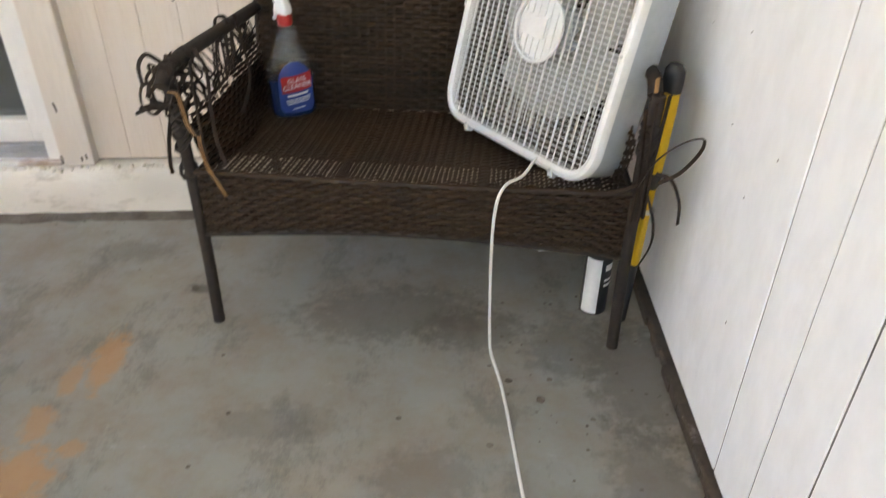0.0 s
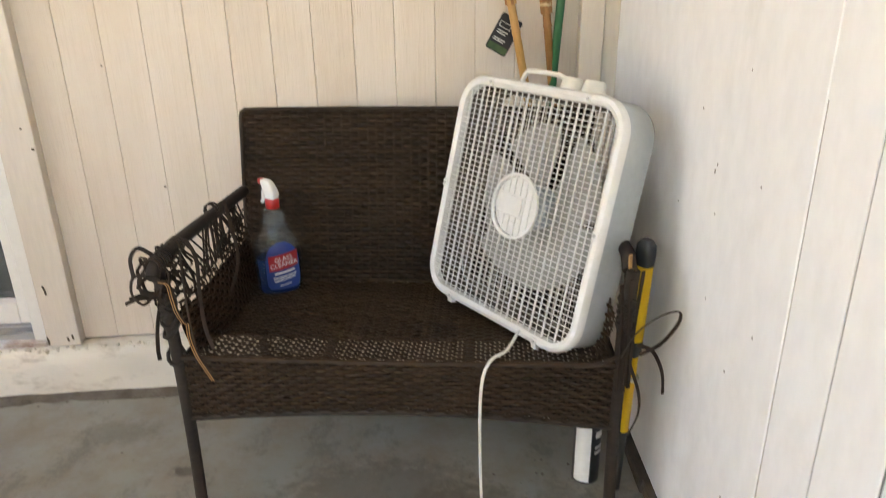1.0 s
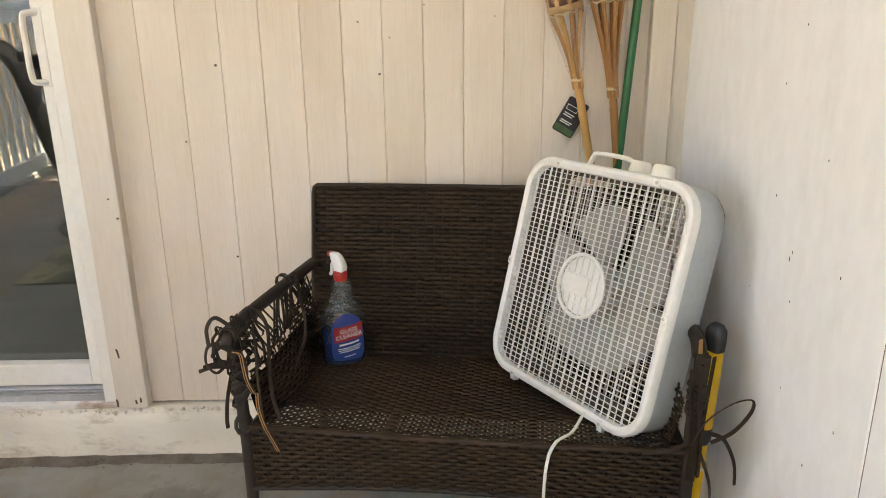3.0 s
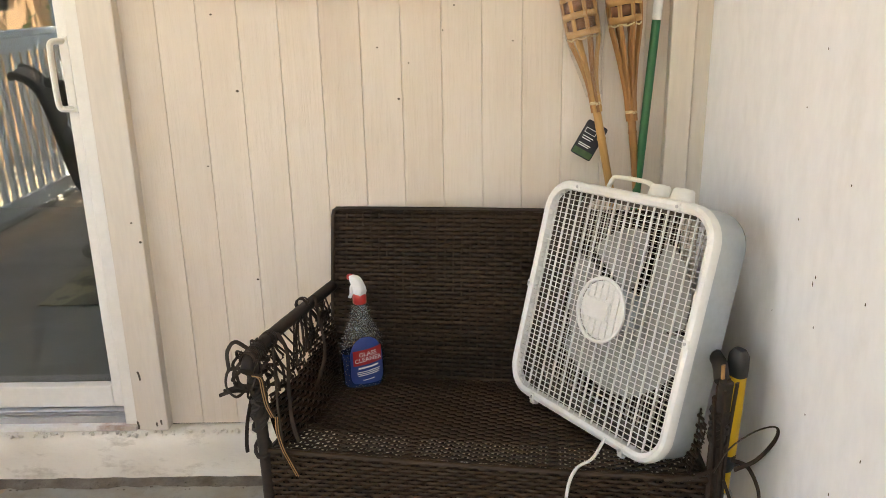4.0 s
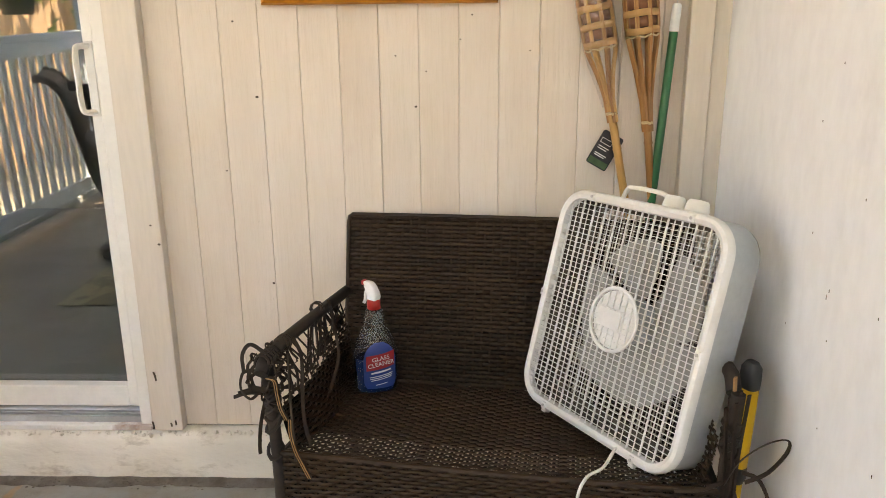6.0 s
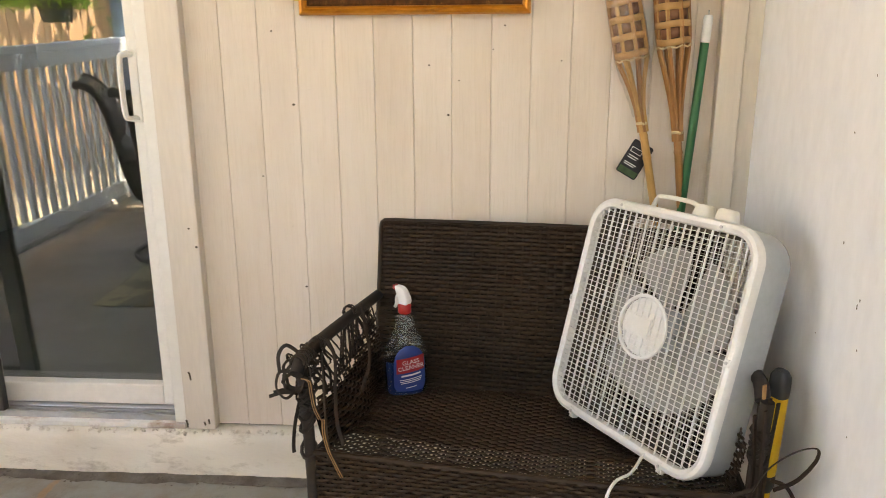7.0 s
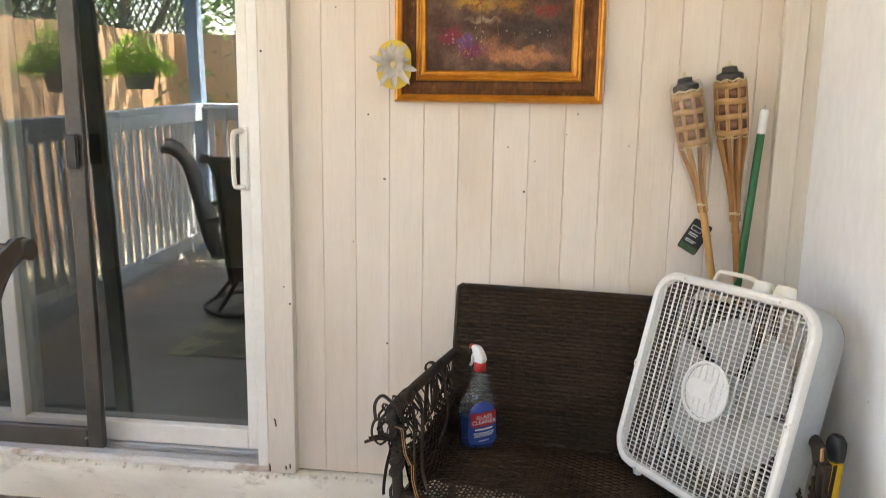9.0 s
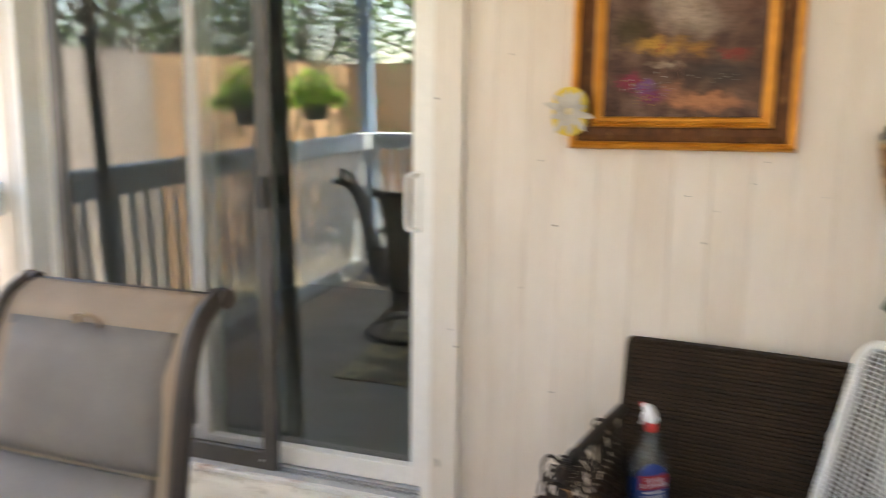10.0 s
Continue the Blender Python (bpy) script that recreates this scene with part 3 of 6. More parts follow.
gap_sheet("arm_gap_shade", arm_surf(0.012), 0.0, 0.50, 0.0085, "added dark sheet, shade between the arm's strands")
weave("arm_panel", arm_surf(BW - 0.012), 22, 20, 0.0028, 0.0094, bench, "torn woven arm panel", lambda u, v, k: v > 0.55 + 0.5 * u)
for sx in (0.0, BW):
    g = 1 if sx else -1
    part("front_leg", tubed(curve([(sx, 0, 0), (sx - 0.004 * g, 0.0, 0.2), (sx - 0.002 * g, 0.0, 0.42), (sx + 0.006 * g, -0.004, 0.615)], 6),
                            [0.0135] * 19, 10), M_FRAME, bench, smooth=True)
    part("back_leg", tubed([(sx - 0.015 * g, 0.50, 0), (sx - 0.022 * g, 0.485, 0.36), (sx - 0.030 * g, BD + 0.015, 0.795)], 0.012, 8), M_FRAME, bench, smooth=True)
    part("arm", tubed(curve([(sx + 0.005 * g, -0.035 if not sx else 0.03, 0.600), (sx + 0.005 * g, 0.0 if not sx else 0.06, 0.622), (sx + 0.003 * g, 0.10, 0.624), (sx, 0.30, 0.612), (sx - 0.01 * g, 0.52, 0.602)], 7),
                      0.0148, 10), M_FRAME, bench, smooth=True)
    rs0 = random.Random(5)
    bm = bmesh.new()
    for k in range(10 if not sx else 6):
        z = 0.40 + rs0.uniform(0, 0.15) + random.uniform(-0.003, 0.003)
        a = [(sx + 0.0165 * math.cos(t), 0.0165 * math.sin(t), z + 0.016 * math.sin(t + k)) for t in (2 * math.pi * q / 10 for q in range(11))]
        tube(bm, a, 0.0046, 5, 1.0)
    tagged(part("wrapping", bm, M_FRAME, bench, smooth=True), kind="stuff")
# back rim, seat front roll, stretchers
part("back_rim", tubed([(0.012, 0.470, 0.40), (0.012, 0.534, 0.70), (0.012, 0.5535, 0.790), (0.0145, 0.5565, 0.803), (0.022, 0.558, 0.809)]
                       + [(0.022 + (BW - 0.044) * i / 12, 0.558 + 0.012 * math.sin(math.pi * i / 12), 0.8095) for i in range(1, 12)]
                       + [(BW - 0.022, 0.558, 0.809), (BW - 0.0145, 0.5565, 0.803), (BW - 0.012, 0.5535, 0.790), (BW - 0.012, 0.534, 0.70), (BW - 0.012, 0.470, 0.40)], 0.0062, 8),
     M_WICKER, bench, smooth=True)
part("seat_roll", tubed([(0.01 + (BW - 0.02) * i / 24, -0.003 - 0.008 * math.sin(math.pi * i / 24), 0.4015) for i in range(25)], 0.0068, 8), M_WICKER, bench, smooth=True)
part("apron_edge", tubed([(0.012 + (BW - 0.024) * i / 24, -0.006 - 0.010 * math.sin(math.pi * i / 24), 0.248 + 0.034 * math.sin(math.pi * i / 24)) for i in range(25)], 0.005, 6),
     M_FRAME, bench, smooth=True)
for sx in (0.012, BW - 0.012):
    part("side_rail", tubed([(sx, 0.0, 0.388), (sx, 0.48, 0.345)], 0.012, 8), M_FRAME, bench, smooth=True)
part("seat_support", tubed([(0.31, 0.0, 0.380), (0.31, 0.47, 0.338)], 0.011, 6), M_FRAME, bench, smooth=True)
part("seat_support", tubed([(0.62, 0.0, 0.380), (0.62, 0.47, 0.338)], 0.011, 6), M_FRAME, bench, smooth=True)
part("back_rail", tubed([(0.0, 0.475, 0.345), (BW, 0.475, 0.345)], 0.011, 6), M_FRAME, bench, smooth=True)


def strand(pts, r=0.0033, mat=M_STRAND, flat=0.45, name="loose_strand"):
    return part(name, tubed(curve(pts, 6), r, 5, flat), mat, bench, smooth=True)


# unravelled strands round the front of the left arm
rl = random.Random(31)
for k in range(34):
    u = rl.uniform(0.20, 0.97)
    y0, y1 = 0.012 + u * 0.468, 0.012 + min(max(u + rl.choice((-1, 1)) * rl.uniform(0.05, 0.16), 0.12), 1.0) * 0.468
    z0 = 0.398 - 0.035 * u + (0.52 + 0.26 * u) * (0.212 + 0.02 * u)
    x0 = 0.012 + 0.052 * (0.46 - 0.26 * u) ** 1.6
    strand([(x0 + 0.002, y0, z0), (0.012 + rl.uniform(-0.004, 0.008), (y0 + y1) / 2 + rl.uniform(-0.012, 0.012), (z0 + 0.612) / 2), (rl.uniform(-0.002, 0.012), y1, 0.612)], rl.uniform(0.0022, 0.0036), M_STRAND, 0.5)
for k in range(6):
    u = 0.24 + 0.11 * k
    z0 = 0.398 - 0.035 * u + (0.66 + 0.24 * u + rl.uniform(-0.03, 0.05)) * (0.212 + 0.02 * u)
    strand([(0.020, 0.012 + u * 0.468, z0), (0.024, 0.012 + (u + 0.09) * 0.468, z0 + rl.uniform(-0.004, 0.016)), (0.016, 0.012 + min(u + 0.2, 0.99) * 0.468, z0 + rl.uniform(0.0, 0.022))], 0.0034, M_STRAND, 0.5)
rs = random.Random(7)
for k in range(22):
    far = k % 7 == 0
    c = Vector((-0.004 + rs.uniform(-0.014, 0.016), -0.022 + rs.uniform(-0.012, 0.12) * (0.5 if far else 1.0), 0.592 + rs.uniform(-0.055, 0.035)))
    ra, tilt, ph = rs.uniform(0.034, 0.044) if far else rs.uniform(0.012, 0.024), rs.uniform(-0.9, 0.9), rs.uniform(0, 6.28)
    n = rs.randint(6, 9) if far else rs.randint(8, 13)
    strand([c + Vector((ra * math.cos(ph + q * 0.62) * math.cos(tilt), ra * math.cos(ph + q * 0.62) * math.sin(tilt), ra * math.sin(ph + q * 0.62))) + Vector((rs.gauss(0, 0.004), rs.gauss(0, 0.004), rs.gauss(0, 0.004)))
            for q in range(n)], rs.uniform(0.0026, 0.0046), M_STRAND, 0.4)
for k in range(1):
    y0 = 0.05 + 0.06 * k
    strand([(0.0, y0, 0.640), (-0.017, y0 + 0.008, 0.62), (0.006, y0 + 0.02, 0.60), (0.018, y0 + rs.uniform(-0.03, 0.05), 0.55), (0.012, y0 + rs.uniform(0, 0.07), 0.50)], 0.0034)
for pts, mt in (
        ([(-0.012, -0.01, 0.545), (-0.045, -0.02, 0.548), (-0.075, -0.025, 0.538)], M_STRAND),
        ([(-0.012, -0.01, 0.552), (-0.03, -0.015, 0.557), (-0.062, -0.03, 0.551)], M_STRAND),
        ([(-0.010, -0.012, 0.53), (-0.020, -0.02, 0.48), (-0.026, -0.022, 0.43), (-0.027, -0.02, 0.405)], M_STRAND),
        ([(0.030, 0.03, 0.625), (0.042, 0.0, 0.60), (0.050, -0.02, 0.52), (0.055, -0.025, 0.44), (0.056, -0.03, 0.40)], M_STRAND),
        ([(0.010, 0.36, 0.628), (0.030, 0.33, 0.58), (0.05, 0.30, 0.50), (0.045, 0.24, 0.44), (0.035, 0.20, 0.40)], M_STRAND),
        ([(0.014, 0.10, 0.632), (0.036, 0.09, 0.59), (0.045, 0.06, 0.52), (0.05, 0.05, 0.45), (0.07, 0.03, 0.405)], M_STRAND),
        ([(-0.016, -0.02, 0.60), (-0.045, -0.03, 0.60), (-0.052, -0.035, 0.565), (-0.03, -0.04, 0.545), (-0.01, -0.03, 0.56)], M_STRAND),
        ([(-0.01, 0.0, 0.635), (-0.035, -0.01, 0.655), (-0.05, -0.02, 0.635), (-0.045, -0.03, 0.60)], M_STRAND),
        # right arm
        ([(BW - 0.10, -0.03, 0.412), (BW - 0.05, -0.03, 0.42), (BW, -0.02, 0.44)], M_STRAND),
        ([(BW - 0.01, -0.03, 0.435), (BW + 0.01, -0.05, 0.50), (BW + 0.05, -0.06, 0.545), (BW + 0.085, -0.06, 0.556), (BW + 0.086, -0.06, 0.53),
          (BW + 0.06, -0.05, 0.48), (BW + 0.025, -0.04, 0.45)], M_STRAND),
        ([(BW + 0.02, -0.03, 0.465), (BW + 0.05, -0.035, 0.455), (BW + 0.072, -0.04, 0.41), (BW + 0.078, -0.04, 0.36)], M_STRAND),
        ([(BW + 0.01, -0.03, 0.42), (BW + 0.03, -0.04, 0.36), (BW + 0.035, -0.03, 0.30), (BW + 0.02, -0.02, 0.24)], M_STRAND)):
    strand(pts, 0.0046, mt, 0.35)
# strand wound round the front of the arm rail
for y0, y1, turns, rr in ((-0.03, 0.045, 6, 0.0178), (0.07, 0.10, 2.5, 0.0172), (0.30, 0.32, 1.6, 0.0168)):
    n_ = int(turns * 10)
    part("rail_wrap", tubed([(-0.004 + rr * math.cos(6.283 * q / 10), y0 + (y1 - y0) * q / n_ + 0.003 * math.sin(q * 0.7), 0.621 + rr * math.sin(6.283 * q / 10)) for q in range(n_ + 1)], 0.0040, 5, 0.6), M_STRAND, bench, smooth=True)
# two flat strands with split tan edges
for pts in (((0.004, -0.024, 0.588), (0.022, -0.030, 0.585), (0.026, -0.030, 0.555), (0.032, -0.032, 0.525), (0.044, -0.034, 0.500)),
            ((0.050, -0.030, 0.500), (0.052, -0.034, 0.465), (0.062, -0.038, 0.430), (0.074, -0.040, 0.405), (0.090, -0.040, 0.370))):
    strand(pts, 0.0052, M_STRAND, 0.35)
    for d in (-0.0024, 0.0024):
        strand([(x_ + d, y_ - 0.0030, z_) for x_, y_, z_ in pts], 0.0011, M_TANSTRAND, 0.8, "split_edge")
# frayed bundle at the right arm's front
for k in range(9):
    a = rs.uniform(0, 6.28)
    q = Vector((BW + 0.016 * math.cos(a), -0.006 + 0.016 * math.sin(a), 0.35))
    strand([q, q + Vector((0, 0, 0.12)), q + Vector((rs.uniform(-0.01, 0.01), rs.uniform(-0.01, 0.01), rs.uniform(0.24, 0.30)))], 0.006, M_STRAND if k else M_TANSTRAND, 0.5)

# ---------------- box fan ----------------
fu = Vector((0.5156, -0.8565, 0.0235)).normalized()
fv = Vector((0.2126, 0.1544, 0.9649))
fv = (fv - fu * fu.dot(fv)).normalized()
fnv = fu.cross(fv)
fan_m = Matrix.Translation((-0.2874, -0.4225, 0.6592)) @ Matrix((fu, fv, fnv)).transposed().to_4x4()
fan = thing("box_fan", fan_m, "white square box fan leaning on the loveseat seat", "fan")
HW, HH, FD, RC = 0.260, 0.270, 0.101, 0.076


def at_z(loop, z):
    return [(x, y, z) for x, y in loop]


# enamel housing band with thickness, slightly waisted
part("housing", ring_loft([at_z(rrect(HW - 0.004, HH - 0.004, RC), -0.004), at_z(rrect(HW - 0.004, HH - 0.004, RC), -FD + 0.006),
                           at_z(rrect(HW - 0.007, HH - 0.007, RC - 0.003), -FD), at_z(rrect(HW - 0.010, HH - 0.010, RC - 0.004), -FD + 0.004),
                           at_z(rrect(HW - 0.008, HH - 0.008, RC - 0.003), -0.006)], True), M_FANSTEEL, fan, "grey-white enamelled steel band", True)
rim_prof = [(0.0, -0.016), (0.001, -0.004), (-0.003, 0.004), (-0.011, 0.007), (-0.020, 0.003), (-0.023, -0.006), (-0.022, -0.016)]
part("front_rim", ring_loft([at_z(rrect(HW + d, HH + d, max(RC + d, 0.02), 8), z) for d, z in rim_prof], True), M_FANWHITE, fan, "white plastic rounded front rim", True)
# brown painted on rear rim and an added band, so the fan's inside looks shaded
M_FANDARK = surface("fan_inside_shade", (0.085, 0.068, 0.052), (0.15, 0.125, 0.10), 14, 0.9, grain=120, gbump=0.4)
part("rear_rim", ring_loft([at_z(rrect(HW - 0.010 + d, HH - 0.010 + d, max(RC - 0.01 + d, 0.02), 8), -FD - 0.004 - 0.4 * z) for d, z in rim_prof], True), M_FANDARK, fan, smooth=True)


M_REAR = surface("dusty_beige_grille", (0.36, 0.32, 0.27), (0.48, 0.44, 0.38), 14, 0.8, grain=120, gbump=0.3)


def bars(name, z, rough_, label="", step=1, mat=None):
    bm = bmesh.new()
    iw, ih, rc = HW - 0.020, HH - 0.020, RC - 0.015

    def reach(c, a, b):
        """Half-length of a bar at offset c inside the rounded opening."""
        over = abs(c) - (a - rc)
        return b if over <= 0 else b - rc + math.sqrt(max(rc * rc - over * over, 0))
    n = 25
    for i in range(1, n, step):
        c = -iw + 2 * iw * i / n
        h = reach(c, iw, ih)
        w = (0.0013 if i % 2 else 0.0008) * rough_
        d = 0.004 if i % 2 else 0.002
        box(bm, c - w, c + w, -h, h, z - d, z + 0.0005)
    n = 42
    for i in range(1, n, step):
        c = -ih + 2 * ih * i / n
        h = reach(c, ih, iw)
        box(bm, -h, h, c - 0.0007 * rough_, c + 0.0007 * rough_, z - 0.0015, z + 0.0012)
    return part(name, bm, mat or M_FANWHITE, fan, label)


bars("front_grille", -0.001, 1.0, "white plastic cross-bar grille")
bars("rear_grille", -FD - 0.002, 0.8, "dust-greyed rear grille", 1, M_REAR)
part("inner_shade_band", ring_loft([at_z(rrect(HW - 0.0125, HH - 0.0125, RC - 0.006), -0.018), at_z(rrect(HW - 0.0125, HH - 0.0125, RC - 0.006), -FD + 0.010),
                              at_z(rrect(HW - 0.0115, HH - 0.0115, RC - 0.005), -FD + 0.010), at_z(rrect(HW - 0.0115, HH - 0.0115, RC - 0.005), -0.018)], True), M_FANDARK, fan, "added brown band that darkens the fan's inside")
part("hub_ring", ring_loft([[(r * math.cos(a), r * math.sin(a), z) for a in (2 * math.pi * k / 36 for k in range(36))]
                            for r, z in ((0.067, -0.003), (0.067, 0.002), (0.071, 0.0035), (0.075, 0.002), (0.075, -0.003))], True), M_FANWHITE, fan, smooth=True)
part("hub_disc", lathe([(0.065, -0.008), (0.066, -0.005), (0.058, -0.0035)], 36), M_FANWHITE, fan, "round white centre plate", True)
part("badge", boxed(-0.050, 0.030, -0.022, 0.026, -0.004, 0.0042, bevel=0.004, seg=2), M_FANWHITE, fan, "pale oblong badge")
mo = lathe([(0.045, -0.09), (0.052, -0.085), (0.052, -0.05), (0.045, -0.045)], 24)
part("motor", mo, M_FANSTEEL, fan, smooth=True)
for k in range(5):
    a0 = 2 * math.pi * k / 5 + 0.4
    V, F = [], []
    NR, NA = 7, 7
    for i in range(NR):
        r = 0.045 + (0.192 - 0.045) * i / (NR - 1)
        spread = 0.56 + 0.06 * math.sin(math.pi * i / (NR - 1))
        for j in range(NA):
            t = j / (NA - 1)
            a = a0 + spread * (t - 0.5) * 2 + 0.25 * i / (NR - 1)
            zc = -0.052 - 0.034 * t - 0.010 * math.sin(math.pi * t)
            V.append((r * math.cos(a), r * math.sin(a), zc))
            V.append((r * math.cos(a), r * math.sin(a), zc - 0.002))
    for i in range(NR - 1):
        for j in range(NA - 1):
            p = 2 * (i * NA + j)
            q = 2 * ((i + 1) * NA + j)
            F += [(p, q, q + 2, p + 2), (p + 1, p + 3, q + 3, q + 1)]
    raw("blade", V, F, M_FANBLADE, fan, "dusty pale grey plastic blade", "all")
hnd = tubed(curve([(-0.100, HH - 0.002, -0.040), (-0.094, HH + 0.020, -0.042), (-0.080, HH + 0.028, -0.044), (0.0, HH + 0.028, -0.044), (0.028, HH + 0.022, -0.044), (0.045, HH + 0.010, -0.044)], 6), 0.0055, 8)
part("handle", hnd, M_IVORY, fan, "ivory carrying handle", True)
for kx, kr in ((0.052, 0.025), (0.116, 0.026)):
    kb = lathe([(kr, 0.0), (kr, 0.008), (kr * 0.86, 0.026), (kr * 0.70, 0.030), (0.002, 0.031)], 20)
    bmesh.ops.transform(kb, matrix=pose(kx, HH - 0.003, -0.045, -90), verts=kb.verts)
    part("knob", kb, M_IVORY, fan, "ivory speed knob", True)
for sx_, sy_ in ((-0.152, HH - 0.012), (0.152, HH - 0.012), (0.249, 0.0), (-0.252, 0.0), (-0.152, -HH + 0.007), (0.152, -HH + 0.007)):
    cl = part("clip", boxed(sx_ - 0.008, sx_ + 0.008, sy_ - 0.009, sy_ + 0.009, -0.010, 0.0075, bevel=0.002), M_FANWHITE, fan)
    part("screw", tubed([(sx_, sy_, 0.0070), (sx_, sy_, 0.0095)], 0.0036, 8), M_STEEL, cl)
for sx_ in (-0.152, 0.152):
    part("foot", boxed(sx_ - 0.008, sx_ + 0.008, -HH - 0.010, -HH + 0.006, -0.014, 0.004, bevel=0.002), M_FANWHITE, fan)

# power cord from the fan over the seat edge to the floor
cord = part("power_cord", tubed(curve([(-0.300, -0.585, 0.432), (-0.335, -0.64, 0.420), (-0.372, -0.672, 0.418), (-0.392, -0.688, 0.385), (-0.398, -0.690, 0.30), (-0.396, -0.688, 0.16),
                                       (-0.392, -0.692, 0.04), (-0.389, -0.715, 0.0045), (-0.378, -0.82, 0.0045), (-0.374, -0.97, 0.0045), (-0.372, -1.11, 0.0045),
                                       (-0.36, -1.5, 0.0045), (-0.30, -2.2, 0.0045), (-0.27, -2.9, 0.0045)], 8), 0.0045, 7, 0.75), M_CORD, smooth=True)
tagged(cord, "white flat power cord hanging over the seat edge", "cord")

# ---------------- spray bottle ----------------
M_CLEAR = glass_mat("clear_plastic", (0.94, 0.95, 0.94), 0.04)
_nt = M_CLEAR.node_tree
_mx, _df = _nt.nodes.new("ShaderNodeMixShader"), _nt.nodes.new("ShaderNodeBsdfDiffuse")
_df.inputs[0].default_value = (0.62, 0.63, 0.62, 1)
_mx.inputs[0].default_value = 0.05
_out = [n for n in _nt.nodes if n.type == "OUTPUT_MATERIAL"][0]
_nt.links.new(_out.inputs[0].links[0].from_socket, _mx.inputs[1])
_nt.links.new(_df.outputs[0], _mx.inputs[2])
_nt.links.new(_mx.outputs[0], _out.inputs[0])
M_LIQUID = surface("blue_cleaner", (0.002, 0.016, 0.075), (0.003, 0.022, 0.10), 9, 0.12, grain=20, gbump=0.0)
M_LBLUE = surface("blue_label", (0.006, 0.035, 0.19), (0.010, 0.045, 0.23), 14, 0.35, grain=80, gbump=0.05)
M_LRED = surface("red_label", (0.34, 0.012, 0.014), (0.38, 0.018, 0.018), 14, 0.35, grain=80, gbump=0.05)
M_LWHITE = surface("white_print", (0.75, 0.75, 0.74), (0.8, 0.8, 0.79), 14, 0.4, grain=80, gbump=0.02)
M_RED = surface("red_plastic", (0.40, 0.02, 0.02), (0.46, 0.028, 0.025), 14, 0.35, grain=80, gbump=0.05)
BZ = 0.362
bottle = thing("spray_bottle", pose(-0.857, -0.172, BZ, 0, 0, 16) @ Matrix.Diagonal((1.02, 1.05, 1.0, 1)), "half-full clear spray bottle of blue glass cleaner, white trigger", "bottle")
SYB = 0.56
outer = [(0.040, 0.0), (0.052, 0.004), (0.056, 0.015), (0.057, 0.09), (0.0572, 0.118), (0.0525, 0.140), (0.044, 0.158), (0.034, 0.175), (0.0265, 0.192), (0.0235, 0.205), (0.0250, 0.210), (0.0225, 0.218), (0.0235, 0.224), (0.020, 0.233), (0.017, 0.238)]
bt = part("bottle_body", lathe(outer, 28, SYB), M_CLEAR, bottle, "clear ribbed plastic body", "all")
bt.visible_shadow = False
part("liquid", lathe([(0.038, 0.003), (0.050, 0.006), (0.0545, 0.016), (0.0555, 0.09), (0.0556, 0.100), (0.050, 0.1005)], 28, SYB), M_LIQUID, bottle, "blue liquid", True)


def on_body(x, z, d=0.0012):
    r = 0.0577 + d
    if z > 0.118:
        r = 0.0577 - (z - 0.118) * 0.22 - max(z - 0.134, 0) * 0.2 + d
    return Vector((x, -SYB * math.sqrt(max(r * r - x * x, 1e-6)), z))


def patch(name, cx, cz, w, h, mat, d, oval=False, tilt=0.0, label=""):
    V, F = [], []
    N, Mr = 14, 14
    for j in range(Mr + 1):
        for i in range(N + 1):
            a, b = i / N * 2 - 1, j / Mr * 2 - 1
            if oval:
                e_ = max((b - 0.15) / 0.85, 0.0) if b > 0 else max((-b - 0.72) / 0.28, 0.0) * 0.6
                a *= math.sqrt(max(1 - 0.94 * e_ * e_, 0.03))
            V.append(on_body(cx + a * w / 2, cz + b * h / 2 + tilt * a * w / 2, d))
    F = [(j * (N + 1) + i, j * (N + 1) + i + 1, (j + 1) * (N + 1) + i + 1, (j + 1) * (N + 1) + i) for j in range(Mr) for i in range(N)]
    return raw(name, V, F, mat, bottle, label, "all")


patch("label", 0.006, 0.083, 0.084, 0.128, M_LBLUE, 0.0012, True, 0, "blue oval paper label")
patch("label_panel", 0.008, 0.095, 0.074, 0.042, M_LRED, 0.0018, False, 0.14, "red label panel")
for body, z in (("GLASS", 0.104), ("CLEANER", 0.089)):
    text_mesh("label_text", body, 0.0165, M_LWHITE, bottle, pose(0.008, -SYB * 0.0577 - 0.0032, z, 90, -8, 3))
for z, w in ((0.066, 0.052), (0.055, 0.060), (0.050, 0.058), (0.045, 0.054), (0.031, 0.030)):
    patch("print_bar", 0.009, z, w, 0.0022 if z < 0.06 else 0.005, M_LWHITE, 0.0017, False, 0.14)
for z in (0.198, 0.208):
    part("neck_rib", lathe([(0.0262, z - 0.002), (0.0275, z), (0.0262, z + 0.002)], 20, 0.8), M_CLEAR, bottle, smooth=True).visible_shadow = False
part("dip_tube", tubed([(0.004, 0, 0.01), (0, 0, 0.235)], 0.0024, 6), M_CLEAR, bottle).visible_shadow = False
part("collar", lathe([(0.0165, 0.232), (0.0175, 0.234), (0.0175, 0.254), (0.015, 0.258)], 20), M_RED, bottle, "red screw collar", True)
hm = ring_loft([[(x + cx, y, z) for x, y in rrect(hw, hh, 0.005, 3)] for cx, hw, hh, z in
                ((0.0, 0.014, 0.012, 0.257), (0.002, 0.016, 0.012, 0.266), (-0.002, 0.017, 0.011, 0.278), (-0.008, 0.017, 0.010, 0.290), (-0.013, 0.015, 0.009, 0.299), (-0.016, 0.012, 0.007, 0.303))], caps=True)
HEAD = pose(0, 0, 0, 0, 0, -52)
